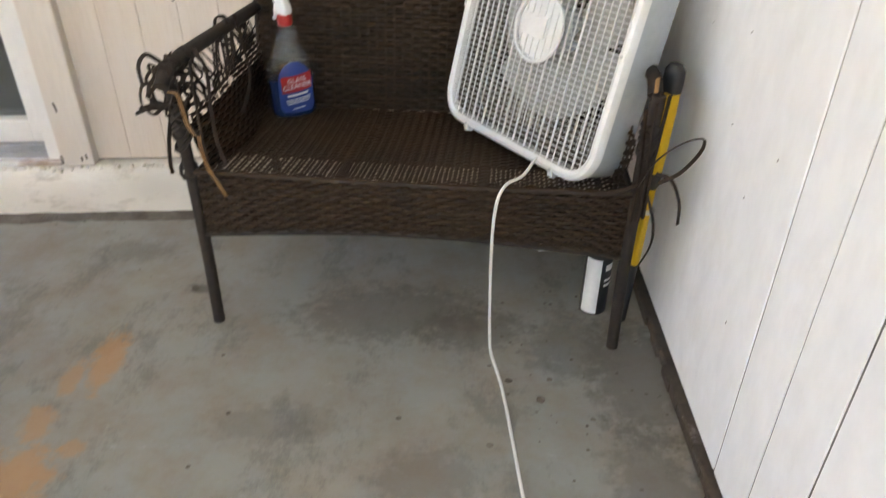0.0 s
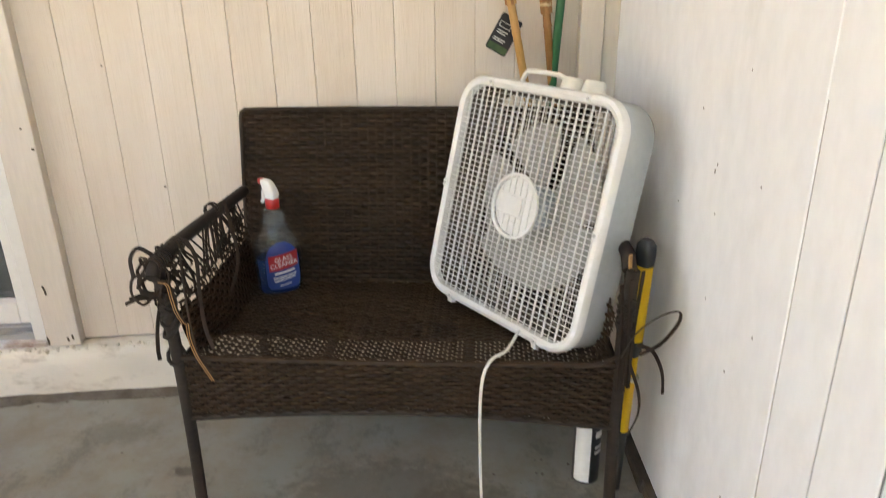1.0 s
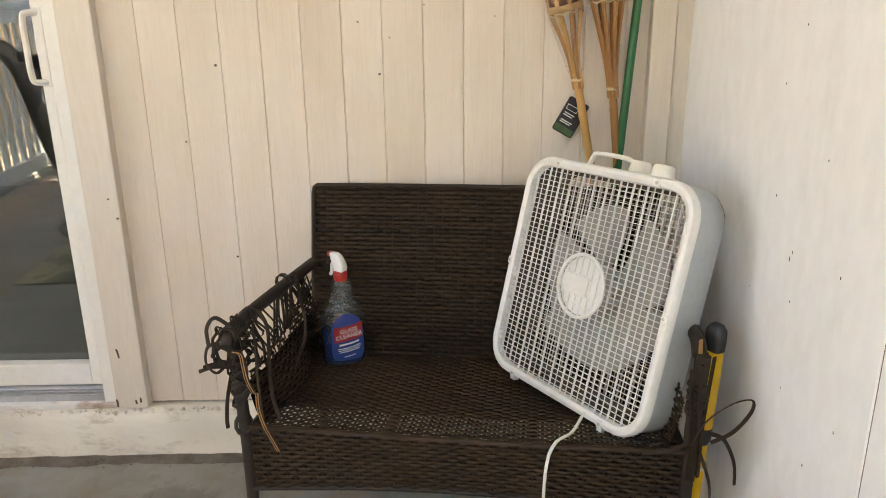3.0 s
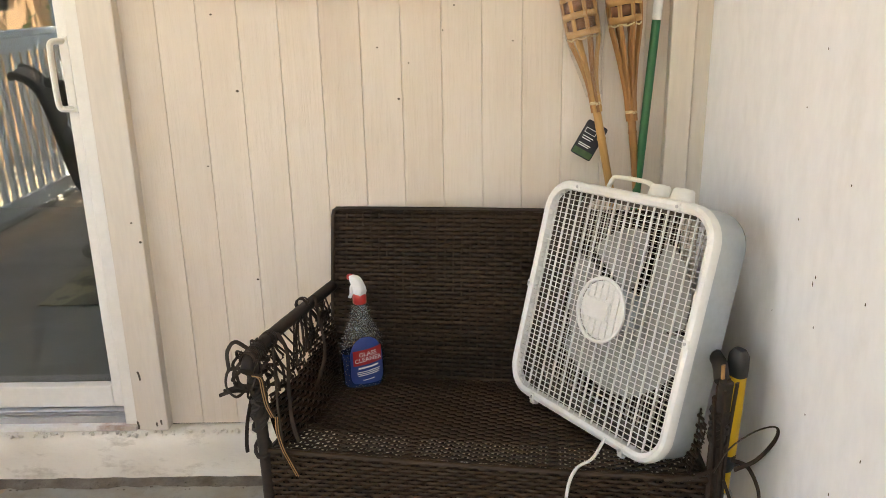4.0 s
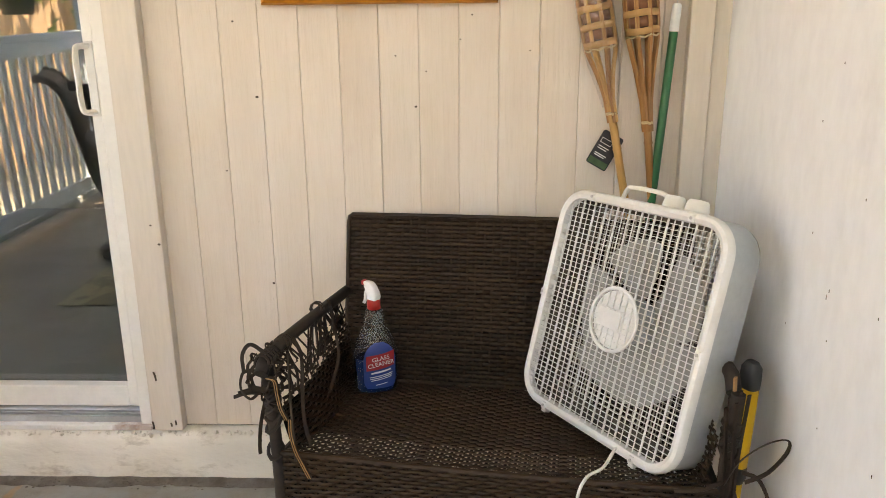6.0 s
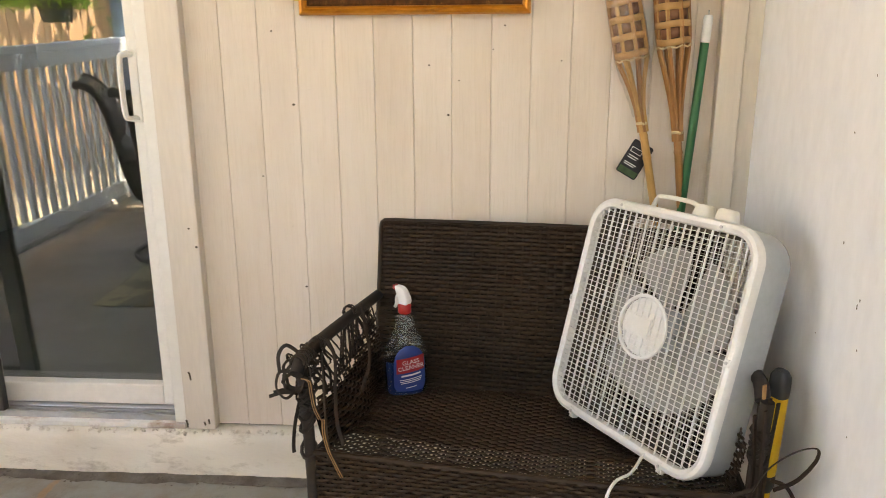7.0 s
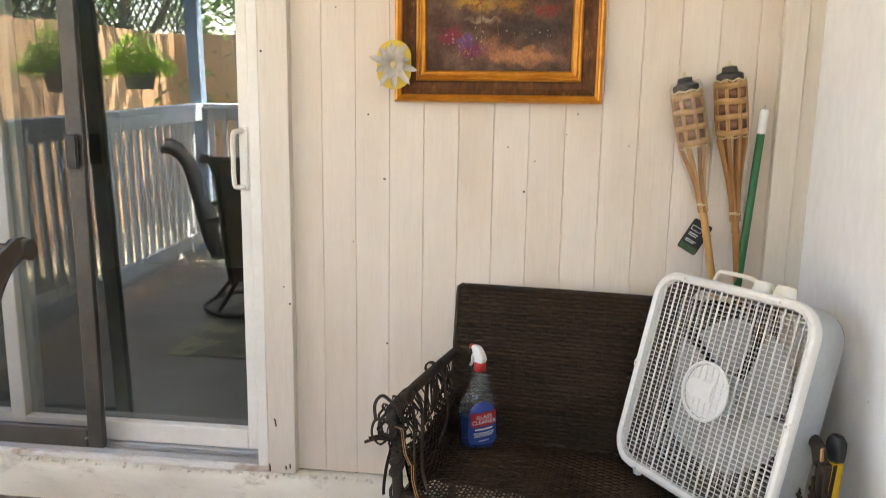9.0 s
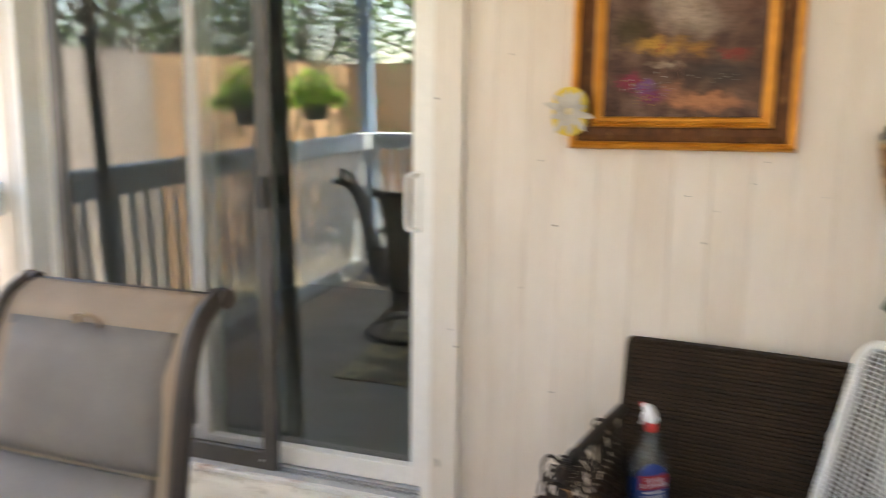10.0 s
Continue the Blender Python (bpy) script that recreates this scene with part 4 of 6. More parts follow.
part("trigger_head", hm, M_LWHITE, bottle, "white trigger sprayer head", True).matrix_basis = HEAD
part("trigger", tubed(curve([(-0.016, 0, 0.285), (-0.026, 0, 0.270), (-0.028, 0, 0.252), (-0.034, 0, 0.240)], 5), 0.0045, 8, 0.8), M_LWHITE, bottle, smooth=True).matrix_basis = HEAD
part("nozzle", boxed(-0.036, -0.024, -0.007, 0.007, 0.291, 0.304, bevel=0.002), M_RED, bottle, "red nozzle").matrix_basis = HEAD

# ---------------- bamboo torches and green pole ----------------
M_BAMBOO = surface("bamboo_cane", (0.43, 0.225, 0.070), (0.60, 0.36, 0.130), 10, 0.4, grain=70, gbump=0.2, stretch=(4, 4, 0.4), dirt=(0.24, 0.12, 0.045), dirt_scale=6, dirt_at=(0.55, 0.75))
M_BAMBOO2 = surface("stained_bamboo", (0.25, 0.105, 0.032), (0.44, 0.22, 0.075), 10, 0.4, grain=70, gbump=0.2, stretch=(4, 4, 0.4))
M_STRIP = surface("pale_bamboo_strip", (0.36, 0.190, 0.070), (0.54, 0.325, 0.140), 30, 0.5, grain=120, gbump=0.2)
M_STRIPD = surface("brown_bamboo_strip", (0.13, 0.052, 0.026), (0.23, 0.098, 0.046), 18, 0.5, grain=90, gbump=0.2)
M_WICK = surface("dark_tin_lid", (0.03, 0.028, 0.028), (0.06, 0.055, 0.05), 25, 0.5, 0.4, grain=90)
M_RAFFIA = surface("raffia_tie", (0.60, 0.47, 0.27), (0.70, 0.58, 0.36), 40, 0.6, grain=150)
M_WRAP = glass_mat("clear_film", (0.97, 0.97, 0.97), 0.05)
M_GREEN = surface("green_pole_paint", (0.006, 0.10, 0.032), (0.010, 0.13, 0.045), 9, 0.35, grain=80, gbump=0.08)


def torch(base, top, tie_at, cane, label):
    base, top = Vector(base), Vector(top)
    K = 1.2
    L = (top - base).length
    m = Matrix.Translation(base) @ (top - base).to_track_quat("Z", "Y").to_matrix().to_4x4()
    t = thing("bamboo_torch", m, label, "torch", "bamboo torches in the corner")
    hb = L - 0.20          # bottom of the basket
    prof = []
    zz = 0.0
    while zz < tie_at:
        prof += [(0.0105, zz), (0.0105, zz + 0.155), (0.0122, zz + 0.160), (0.0106, zz + 0.165)]
        zz += 0.17
    prof = [p for p in prof if p[1] < tie_at - 0.01] + [(0.0105, tie_at + 0.01)]
    part("cane", lathe(prof, 12), cane, t, "bamboo cane with nodes", True)
    for k in range(8):
        a = 2 * math.pi * k / 8 + 0.2
        ca, sa = math.cos(a), math.sin(a)
        pts = [(0.010 * ca, 0.010 * sa, tie_at - 0.02), (0.012 * ca, 0.012 * sa, tie_at + 0.05), (0.024 * ca, 0.024 * sa, (tie_at + hb) / 2 + 0.03),
               (0.032 * K * ca, 0.032 * K * sa, hb), (0.034 * K * ca, 0.034 * K * sa, hb + 0.075), (0.033 * K * ca, 0.033 * K * sa, hb + 0.150)]
        part("split_rib", tubed(curve(pts, 4), 0.0060, 5, 0.5), cane if k % 3 else M_BAMBOO2, t, smooth=True)
    for j in range(7):
        pale = j % 2 == 0
        z, bh = hb + 0.002 + j * 0.0215 + (0.0022 if pale else -0.0012), 0.0168 if pale else 0.0240
        V, F = [], []
        for i in range(33):
            a = 2 * math.pi * i / 32
            r = (0.0368 if pale else 0.0336) * K + 0.0014 * math.cos(8 * (a - 0.2)) * (1 if pale else -1) - 0.0005 * abs(j - 3)
            for dr, dz in ((0, 0), (0, bh), (-0.0015, 0), (-0.0015, bh)):
                V.append(((r + dr) * math.cos(a), (r + dr) * math.sin(a), z + dz + 0.0012 * math.sin(3 * a + j)))
        for i in range(32):
            p, q = 4 * i, 4 * i + 4
            F += [(p, q, q + 1, p + 1), (p + 2, p + 3, q + 3, q + 2), (p + 1, q + 1, q + 3, p + 3), (p, p + 2, q + 2, q)]
        raw("basket_band", V, F, M_STRIP if pale else M_STRIPD, t, smooth="all")
    for k in range(8):
        a = 2 * math.pi * k / 8 + 0.2
        w = 0.0050
        bm = boxed(-0.0009, 0.0009, -w, w, hb - 0.004, hb + 0.156, bevel=0.0004)
        bmesh.ops.transform(bm, matrix=Matrix.Rotation(a, 4, "Z") @ Matrix.Translation((0.0348 * K, 0, 0)), verts=bm.verts)
        part("basket_stave", bm, M_STRIP, t)
    for z, rr in ((hb, 0.0345 * K), (hb + 0.155, 0.0345 * K)):
        pts = [(rr * math.cos(a), rr * math.sin(a), z + 0.003 * math.sin(8 * a)) for a in (2 * math.pi * i / 32 for i in range(33))]
        part("lashing", tubed(pts, 0.0022, 5), M_RAFFIA, t, smooth=True)
    part("tie", tubed([(0.0135 * math.cos(a), 0.0135 * math.sin(a), tie_at + 0.006 * a / 12) for a in (0.5 * i for i in range(26))], 0.0024, 5), M_RAFFIA, t, smooth=True)
    part("fuel_can", lathe([(0.026, hb + 0.02), (0.030, hb + 0.03), (0.030, hb + 0.150), (0.036, hb + 0.158), (0.035, hb + 0.172), (0.022, hb + 0.178), (0.019, hb + 0.192), (0.008, hb + 0.194)], 20),
         M_WICK, t, "dark tin fuel can with stepped lid", True)
    part("wick", tubed([(0, 0, hb + 0.19), (0, 0.001, hb + 0.208)], 0.005, 6), M_RAFFIA, t, smooth=True)
    return t


wrapped = torch((-0.020, -0.066, 0.002), (-0.316, -0.046, 1.440), 1.10, M_BAMBOO, "bamboo torch with a pale woven basket leaning in the corner")
torch((0.0 - 0.022, -0.028, 0.002), (-0.197, -0.046, 1.472), 1.06, M_BAMBOO2, "darker bamboo torch with woven basket leaning in the corner")
wl = Vector((-0.296, 0.02, 1.438)).length
wrap = lathe([(0.020, wl - 0.345), (0.027, wl - 0.30), (0.040, wl - 0.24), (0.0455, wl - 0.19), (0.0462, wl - 0.10), (0.0450, wl - 0.03), (0.036, wl - 0.018)], 24)
for v in wrap.verts:
    k_ = 1 + 0.035 * noise.noise((v.co.x * 90, v.co.y * 90, v.co.z * 40))
    v.co.x, v.co.y = v.co.x * k_, v.co.y * k_
part("plastic_wrap", wrap, M_WRAP, wrapped, "clear shrink wrap round the basket", True).visible_shadow = False
pole_t = thing("garden_pole", look((-0.172, -0.022, 0.0), (-0.094, -0.050, 1.35)) @ pose(0, 0, 0, 180), "green painted pole with a white top sleeve", "pole")
part("shaft", lathe([(0.011, 0.0), (0.011, 1.285)], 14), M_GREEN, pole_t, "green painted shaft", True)
part("sleeve", lathe([(0.0118, 1.286), (0.0118, 1.345), (0.009, 1.352)], 14), M_LWHITE, pole_t, "dirty white plastic sleeve", True)
part("hook", tubed(curve([(0, 0, 1.35), (0.004, 0, 1.362), (0.012, 0, 1.358)], 4), 0.0018, 5), M_STEEL, pole_t, smooth=True)
# hang tag
tag = thing("hang_tag", pose(-0.252, -0.034, 0.985, 90, 30, 4), "black card hang tag with green foot, tied to a torch", "tag")
M_TAG = surface("black_card", (0.012, 0.013, 0.018), (0.02, 0.021, 0.028), 30, 0.45, grain=120, gbump=0.05)
M_TAGG = surface("green_card", (0.03, 0.08, 0.03), (0.08, 0.14, 0.06), 60, 0.5, grain=120, gbump=0.05)
part("card", ring_loft([at_z(rrect(0.030, 0.048, 0.006, 3), 0), at_z(rrect(0.030, 0.048, 0.006, 3), 0.0015)], caps=True), M_TAG, tag)
part("green_foot", boxed(-0.027, 0.027, -0.045, -0.028, 0.0016, 0.0022), M_TAGG, tag)
part("logo_bar", boxed(-0.024, 0.008, 0.014, 0.028, 0.0016, 0.0022), M_LWHITE, tag)
part("logo_bar", boxed(-0.0225, 0.0065, 0.0155, 0.0265, 0.0023, 0.0028), M_TAG, tag)
for z, w in ((0.004, 0.03), (-0.002, 0.026), (-0.016, 0.034), (-0.021, 0.030)):
    part("print_bar", boxed(-0.022, -0.022 + w, z, z + 0.0025, 0.0016, 0.0022), M_LWHITE, tag)

# ---------------- yellow saw handle, can, paper under the seat ----------------
M_YELLOW = surface("yellow_plastic", (0.62, 0.36, 0.008), (0.70, 0.43, 0.012), 10, 0.4, grain=80, gbump=0.08, dirt=(0.35, 0.2, 0.03), dirt_scale=14, dirt_at=(0.62, 0.8))
tool = thing("pruning_tool", look((-0.062, -0.600, 0.004), (-0.050, -0.622, 0.634)) @ pose(0, 0, 0, 180), "long yellow tool with black rubber grip between seat and wall", "tool")


def flat_bar(name, secs, mat, label=""):
    return part(name, ring_loft([[(x, y + oy, z) for x, y in rrect(hw, hh, min(hw, hh) * 0.7, 3)] for hw, hh, oy, z in secs], caps=True), mat, tool, label, True)


flat_bar("grip", ((0.012, 0.017, 0.0, 0.40), (0.013, 0.018, 0, 0.42), (0.014, 0.0185, 0, 0.52), (0.0145, 0.0185, 0, 0.59)), M_YELLOW, "yellow grip shell")
flat_bar("grip_cap", ((0.0148, 0.0192, 0, 0.588), (0.016, 0.020, 0, 0.61), (0.015, 0.019, 0, 0.632), (0.009, 0.012, 0, 0.644)), M_BLACK, "black rubber cap")
flat_bar("grip_foot", ((0.010, 0.014, 0, 0.37), (0.0135, 0.0185, 0.0, 0.385), (0.0135, 0.0185, 0, 0.41)), M_BLACK, "black rubber foot")
flat_bar("shaft", ((0.010, 0.0135, 0, 0.17), (0.010, 0.0135, 0, 0.385)), M_YELLOW, "yellow painted shaft")
flat_bar("blade_socket", ((0.008, 0.011, 0, 0.0), (0.009, 0.012, 0, 0.172)), M_BLACK)
part("clamp", tubed([(0.0145 * math.cos(a), 0.0175 * math.sin(a), 0.315) for a in (2 * math.pi * i / 16 for i in range(17))], 0.006, 6), M_STEEL, tool, "steel clamp ring", True)

can = thing("spray_can", pose(-0.120, -0.548, 0.0, 0, 0, 20), "black and white spray can standing under the loveseat", "can")
part("can_body", lathe([(0.030, 0.0), (0.032, 0.003), (0.032, 0.165), (0.029, 0.175), (0.018, 0.183)], 24), M_BLACK, can, "black printed can", True)
V, F = [], []
for i in range(9):
    a = radians(178 + i * 9)
    V += [(0.0325 * math.cos(a), 0.0325 * math.sin(a), 0.006), (0.0325 * math.cos(a), 0.0325 * math.sin(a), 0.162)]
raw("label_stripe", V, [(2 * i, 2 * i + 2, 2 * i + 3, 2 * i + 1) for i in range(8)], M_LWHITE, can, "white label stripe", "all")
for z in (0.13, 0.10, 0.085):
    V = []
    for i in range(6):
        a = radians(268 + i * 9)
        V += [(0.0325 * math.cos(a), 0.0325 * math.sin(a), z), (0.0325 * math.cos(a), 0.0325 * math.sin(a), z + (0.018 if z > 0.12 else 0.008))]
    raw("print_bar", V, [(2 * i, 2 * i + 2, 2 * i + 3, 2 * i + 1) for i in range(5)], M_LWHITE, can, "", "all")
part("cap", lathe([(0.020, 0.180), (0.022, 0.184), (0.022, 0.212), (0.018, 0.216)], 20), M_LWHITE, can, "white cap", True)
rag = thing("white_rag", pose(-0.205, -0.520, 0.0, 0, 0, -8), "white rag hanging under the loveseat seat", "rag")
V, F = [], []
for i in range(13):
    a = i / 12
    for j in range(7):
        b_ = j / 6
        V.append((-0.055 + 0.11 * a, 0.012 * math.sin(5 * a + 2 * b_), 0.385 - (0.235 - 0.018 * a + 0.02 * abs(a - 0.5)) * b_))
F = [(i * 7 + j, i * 7 + j + 1, (i + 1) * 7 + j + 1, (i + 1) * 7 + j) for i in range(12) for j in range(6)]
bm = bmesh.new()
tmp = bpy.data.meshes.new("rag_sheet")
tmp.from_pydata(V, [], F)
bm.from_mesh(tmp)
bmesh.ops.solidify(bm, geom=bm.faces, thickness=0.003)
part("cloth", bm, M_LWHITE, rag, smooth=True)

# ---------------- picture ----------------
M_GOLD = surface("gilt_moulding", (0.46, 0.165, 0.014), (0.68, 0.29, 0.035), 20, 0.30, 0.5, grain=60, gbump=0.2, dirt=(0.22, 0.09, 0.02), dirt_scale=16, dirt_at=(0.58, 0.8))
M_COVE = surface("burr_brown_cove", (0.055, 0.018, 0.006), (0.16, 0.060, 0.018), 22, 0.6, grain=90, gbump=0.4, stretch=(3.2, 1, 1), dirt=(0.34, 0.17, 0.055), dirt_scale=26, dirt_at=(0.58, 0.72), spec=0.2)
PX0, PX1, PZ0, PZ1 = -1.137, -0.535, 1.358, 2.12
picture = thing("framed_painting", Matrix.Translation(((PX0 + PX1) / 2, -0.002, (PZ0 + PZ1) / 2)), "garden painting in a gilt and brown wooden frame", "painting")
PHW, PHH = (PX1 - PX0) / 2, (PZ1 - PZ0) / 2


def moulding(name, prof, mat, label=""):
    loops = []
    for d, y in prof:
        a, b = PHW - d, PHH - d
        loops.append([(-a, y, -b), (a, y, -b), (a, y, b), (-a, y, b)])
    return part(name, ring_loft(loops), mat, picture, label)


moulding("outer_moulding", [(0.004, 0.0), (0.0, -0.006), (0.0, -0.026), (0.004, -0.035), (0.010, -0.038), (0.015, -0.034), (0.018, -0.036), (0.021, -0.033), (0.023, -0.028)], M_GOLD, "gilt outer bead")
moulding("cove", [(0.0225, -0.0295), (0.028, -0.024), (0.040, -0.018), (0.056, -0.016), (0.062, -0.018)], M_COVE, "dark marbled brown cove")
moulding("inner_moulding", [(0.0615, -0.017), (0.064, -0.025), (0.068, -0.027), (0.072, -0.023), (0.076, -0.025), (0.080, -0.021), (0.087, -0.019), (0.091, -0.014), (0.093, -0.008)], M_GOLD, "gilt inner lip")


def canvas_mat():
    """A garden in oils: soft warm darks with blurred patches of colour."""
    m, nt, b = mat_base("oil_canvas", 0.65, 0.0, 0.15)
    v = coords(nt, "object")
    f = noise_tex(nt, v, 14, 6)
    col = ramp(nt, f, [(0.3, (0.060, 0.030, 0.022)), (0.5, (0.115, 0.064, 0.046)), (0.7, (0.190, 0.118, 0.085))])
    wob = nt.nodes.new("ShaderNodeTexNoise")
    wob.inputs["Scale"].default_value, wob.inputs["Detail"].default_value = 32, 6
    nt.links.new(v, wob.inputs["Vector"])
    sh = nt.nodes.new("ShaderNodeVectorMath")
    sh.operation = "MULTIPLY_ADD"
    nt.links.new(wob.outputs["Color"], sh.inputs[0])
    sh.inputs[1].default_value, sh.inputs[2].default_value = (0.09, 0, 0.07), (-0.045, 0, -0.035)
    ad = nt.nodes.new("ShaderNodeVectorMath")
    nt.links.new(v, ad.inputs[0])
    nt.links.new(sh.outputs[0], ad.inputs[1])
    z0 = -PHH
    for cx, cz, rx, rz, c, k in ((0.03, 0.40, 0.12, 0.09, (0.40, 0.31, 0.24), 0.85), (0.12, 0.40, 0.09, 0.07, (0.11, 0.045, 0.028), 0.7), (0.10, 0.21, 0.11, 0.035, (0.040, 0.036, 0.032), 0.7),
                                 (0.06, 0.135, 0.11, 0.026, (0.42, 0.18, 0.09), 0.95), (-0.02, 0.165, 0.04, 0.02, (0.30, 0.13, 0.075), 0.8), (-0.07, 0.285, 0.075, 0.022, (0.48, 0.25, 0.045), 0.85),
                                 (0.04, 0.275, 0.04, 0.02, (0.38, 0.18, 0.04), 0.8), (-0.05, 0.236, 0.05, 0.008, (0.32, 0.24, 0.17), 0.8), (-0.14, 0.19, 0.03, 0.022, (0.24, 0.03, 0.06), 0.85),
                                 (-0.08, 0.15, 0.04, 0.022, (0.19, 0.03, 0.09), 0.8), (-0.10, 0.178, 0.02, 0.016, (0.17, 0.07, 0.20), 0.8), (0.13, 0.262, 0.035, 0.015, (0.24, 0.035, 0.025), 0.7),
                                 (-0.14, 0.33, 0.06, 0.05, (0.06, 0.045, 0.018), 0.7)):
        mp = nt.nodes.new("ShaderNodeMapping")
        mp.vector_type = "TEXTURE"
        mp.inputs["Location"].default_value, mp.inputs["Scale"].default_value = (cx, 0, z0 + cz), (rx * 1.25, 1, rz * 1.25)
        nt.links.new(ad.outputs[0], mp.inputs["Vector"])
        ln = nt.nodes.new("ShaderNodeVectorMath")
        ln.operation = "LENGTH"
        nt.links.new(mp.outputs[0], ln.inputs[0])
        col = mix(nt, ramp(nt, ln.outputs["Value"], [(0.35, G(k)), (1.0, G(0))]), col, c)
    fine = noise_tex(nt, v, 120, 4)
    col = mix(nt, ramp(nt, fine, [(0.45, G(0)), (0.75, G(0.5))]), col, (0.012, 0.008, 0.006))
    nt.links.new(col, b.inputs["Base Color"])
    bump(nt, b, noise_tex(nt, v, 260, 2), 0.3, 0.0006)
    return m


part("canvas", boxed(-PHW + 0.091, PHW - 0.091, -0.010, -0.006, -PHH + 0.091, PHH - 0.091), canvas_mat(), picture, "oil painting of a flower garden")
DAUB = 0


def daubs(color, spots, n, size, seed):
    """Brush marks in one colour round the given spots (x, z, spread)."""
    global DAUB
    DAUB += 1
    r = random.Random(seed)
    V, F = [], []
    for k in range(n):
        cx, cz, sx, sz = r.choice(spots)
        x, z = r.gauss(cx, sx), r.gauss(cz, sz)
        if not (-PHW + 0.10 < x < PHW - 0.10 and -PHH + 0.10 < z < PHH - 0.10):
            continue
        a, w, h = r.uniform(0, 3.14), size * r.uniform(0.5, 1.3), size * r.uniform(0.3, 0.7)
        b = len(V)
        y = -0.0106 - DAUB * 0.0003 - 0.000002 * k
        for q in range(6):
            t = q * math.pi / 3
            dx, dz = w * math.cos(t), h * math.sin(t)
            V.append((x + dx * math.cos(a) - dz * math.sin(a), y, z + dx * math.sin(a) + dz * math.cos(a)))
        F.append(tuple(range(b, b + 6)))
    mt = surface("oil_paint", tuple(0.30 * c for c in color), tuple(0.75 * c for c in color), 30, 0.65, grain=200, gbump=0.3, spec=0.15)
    d = raw("paint_layer", V, F, mt, picture, "oil brush marks")
    tagged(d, kind="stuff")


Zb = -PHH
daubs((0.48, 0.27, 0.05), [(-0.07, Zb + 0.285, 0.05, 0.015), (0.02, Zb + 0.28, 0.03, 0.012)], 34, 0.0040, 4)
daubs((0.46, 0.06, 0.13), [(-0.15, Zb + 0.19, 0.018, 0.014), (-0.09, Zb + 0.15, 0.025, 0.016)], 26, 0.0042, 6)
daubs((0.36, 0.14, 0.42), [(-0.10, Zb + 0.185, 0.012, 0.010), (-0.06, Zb + 0.16, 0.02, 0.010)], 14, 0.0038, 7)
daubs((0.46, 0.05, 0.05), [(0.12, Zb + 0.25, 0.02, 0.008), (-0.06, Zb + 0.285, 0.008, 0.006)], 10, 0.0045, 8)
daubs((0.75, 0.72, 0.66), [(0.08, Zb + 0.195, 0.04, 0.006), (-0.06, Zb + 0.19, 0.03, 0.02), (-0.12, Zb + 0.17, 0.03, 0.02)], 34, 0.0026, 9)
daubs((0.62, 0.48, 0.10), [(-0.115, Zb + 0.175, 0.015, 0.015), (-0.09, Zb + 0.14, 0.015, 0.01)], 24, 0.003, 10)
for pts in (((0.0, Zb + 0.19), (-0.004, Zb + 0.24), (0.004, Zb + 0.30), (0.0, Zb + 0.36)), ((-0.052, Zb + 0.20), (-0.050, Zb + 0.28), (-0.054, Zb + 0.40))):
    part("brush_line", tubed(curve([(x, -0.0145, z) for x, z in pts], 5), 0.0016, 5, 0.5), M_STRIPD, picture)

# daisy ornament on a yellow disc
flower = thing("daisy_ornament", pose(-1.134, -0.052, 1.462, 90) @ Matrix.Scale(1.28, 4), "grey-white fabric daisy on a yellow oval disc", "ornament")
M_YDISC = surface("yellow_disc", (0.62, 0.42, 0.04), (0.70, 0.50, 0.07), 30, 0.6, grain=160, gbump=0.3)
M_PETAL = surface("grey_white_petal", (0.40, 0.355, 0.30), (0.60, 0.55, 0.47), 30, 0.7, grain=120, gbump=0.2)
part("disc", ring_loft([[(x, y, z) for x, y in rrect(0.039, 0.054, 0.037, 8)] for z in (0.0, 0.003)], caps=True), M_YDISC, flower, "yellow openwork disc")
for k in range(20):
    a = 2 * math.pi * k / 20 + 0.1 * random.random()
    Lp = (0.050 if k % 2 else 0.036) * random.uniform(0.75, 1.2)
    limp = 0.006 * random.uniform(-1, 1.4)
    ca, sa = math.cos(a), math.sin(a)
    V = []
    for t, w, h in ((0.15, 0.003, 0.004), (0.45, 0.0080, 0.009 if k % 2 else 0.013), (0.8, 0.0060, 0.010 if k % 2 else 0.018), (1.0, 0.0008, 0.007 if k % 2 else 0.016)):
        for s in (-1, 0, 1):
            V.append((Lp * t * ca - s * w * sa, Lp * t * sa + s * w * ca, h - 0.0025 * (s == 0) + 0.003 + limp * t))
    F = [(3 * i + j, 3 * i + j + 1, 3 * i + j + 4, 3 * i + j + 3) for i in range(3) for j in range(2)]
    raw("petal", V, F, M_PETAL, flower, smooth="all")
part("flower_centre", lathe([(0.008, 0.006), (0.008, 0.010), (0.005, 0.013), (0.001, 0.0135)], 14), M_RAFFIA, flower, smooth=True)

# nail holes and knots in the siding, scuffs on the white wall
M_HOLE = surface("dark_wood_hole", (0.06, 0.042, 0.028), (0.13, 0.095, 0.065), 60, 0.9, grain=200)
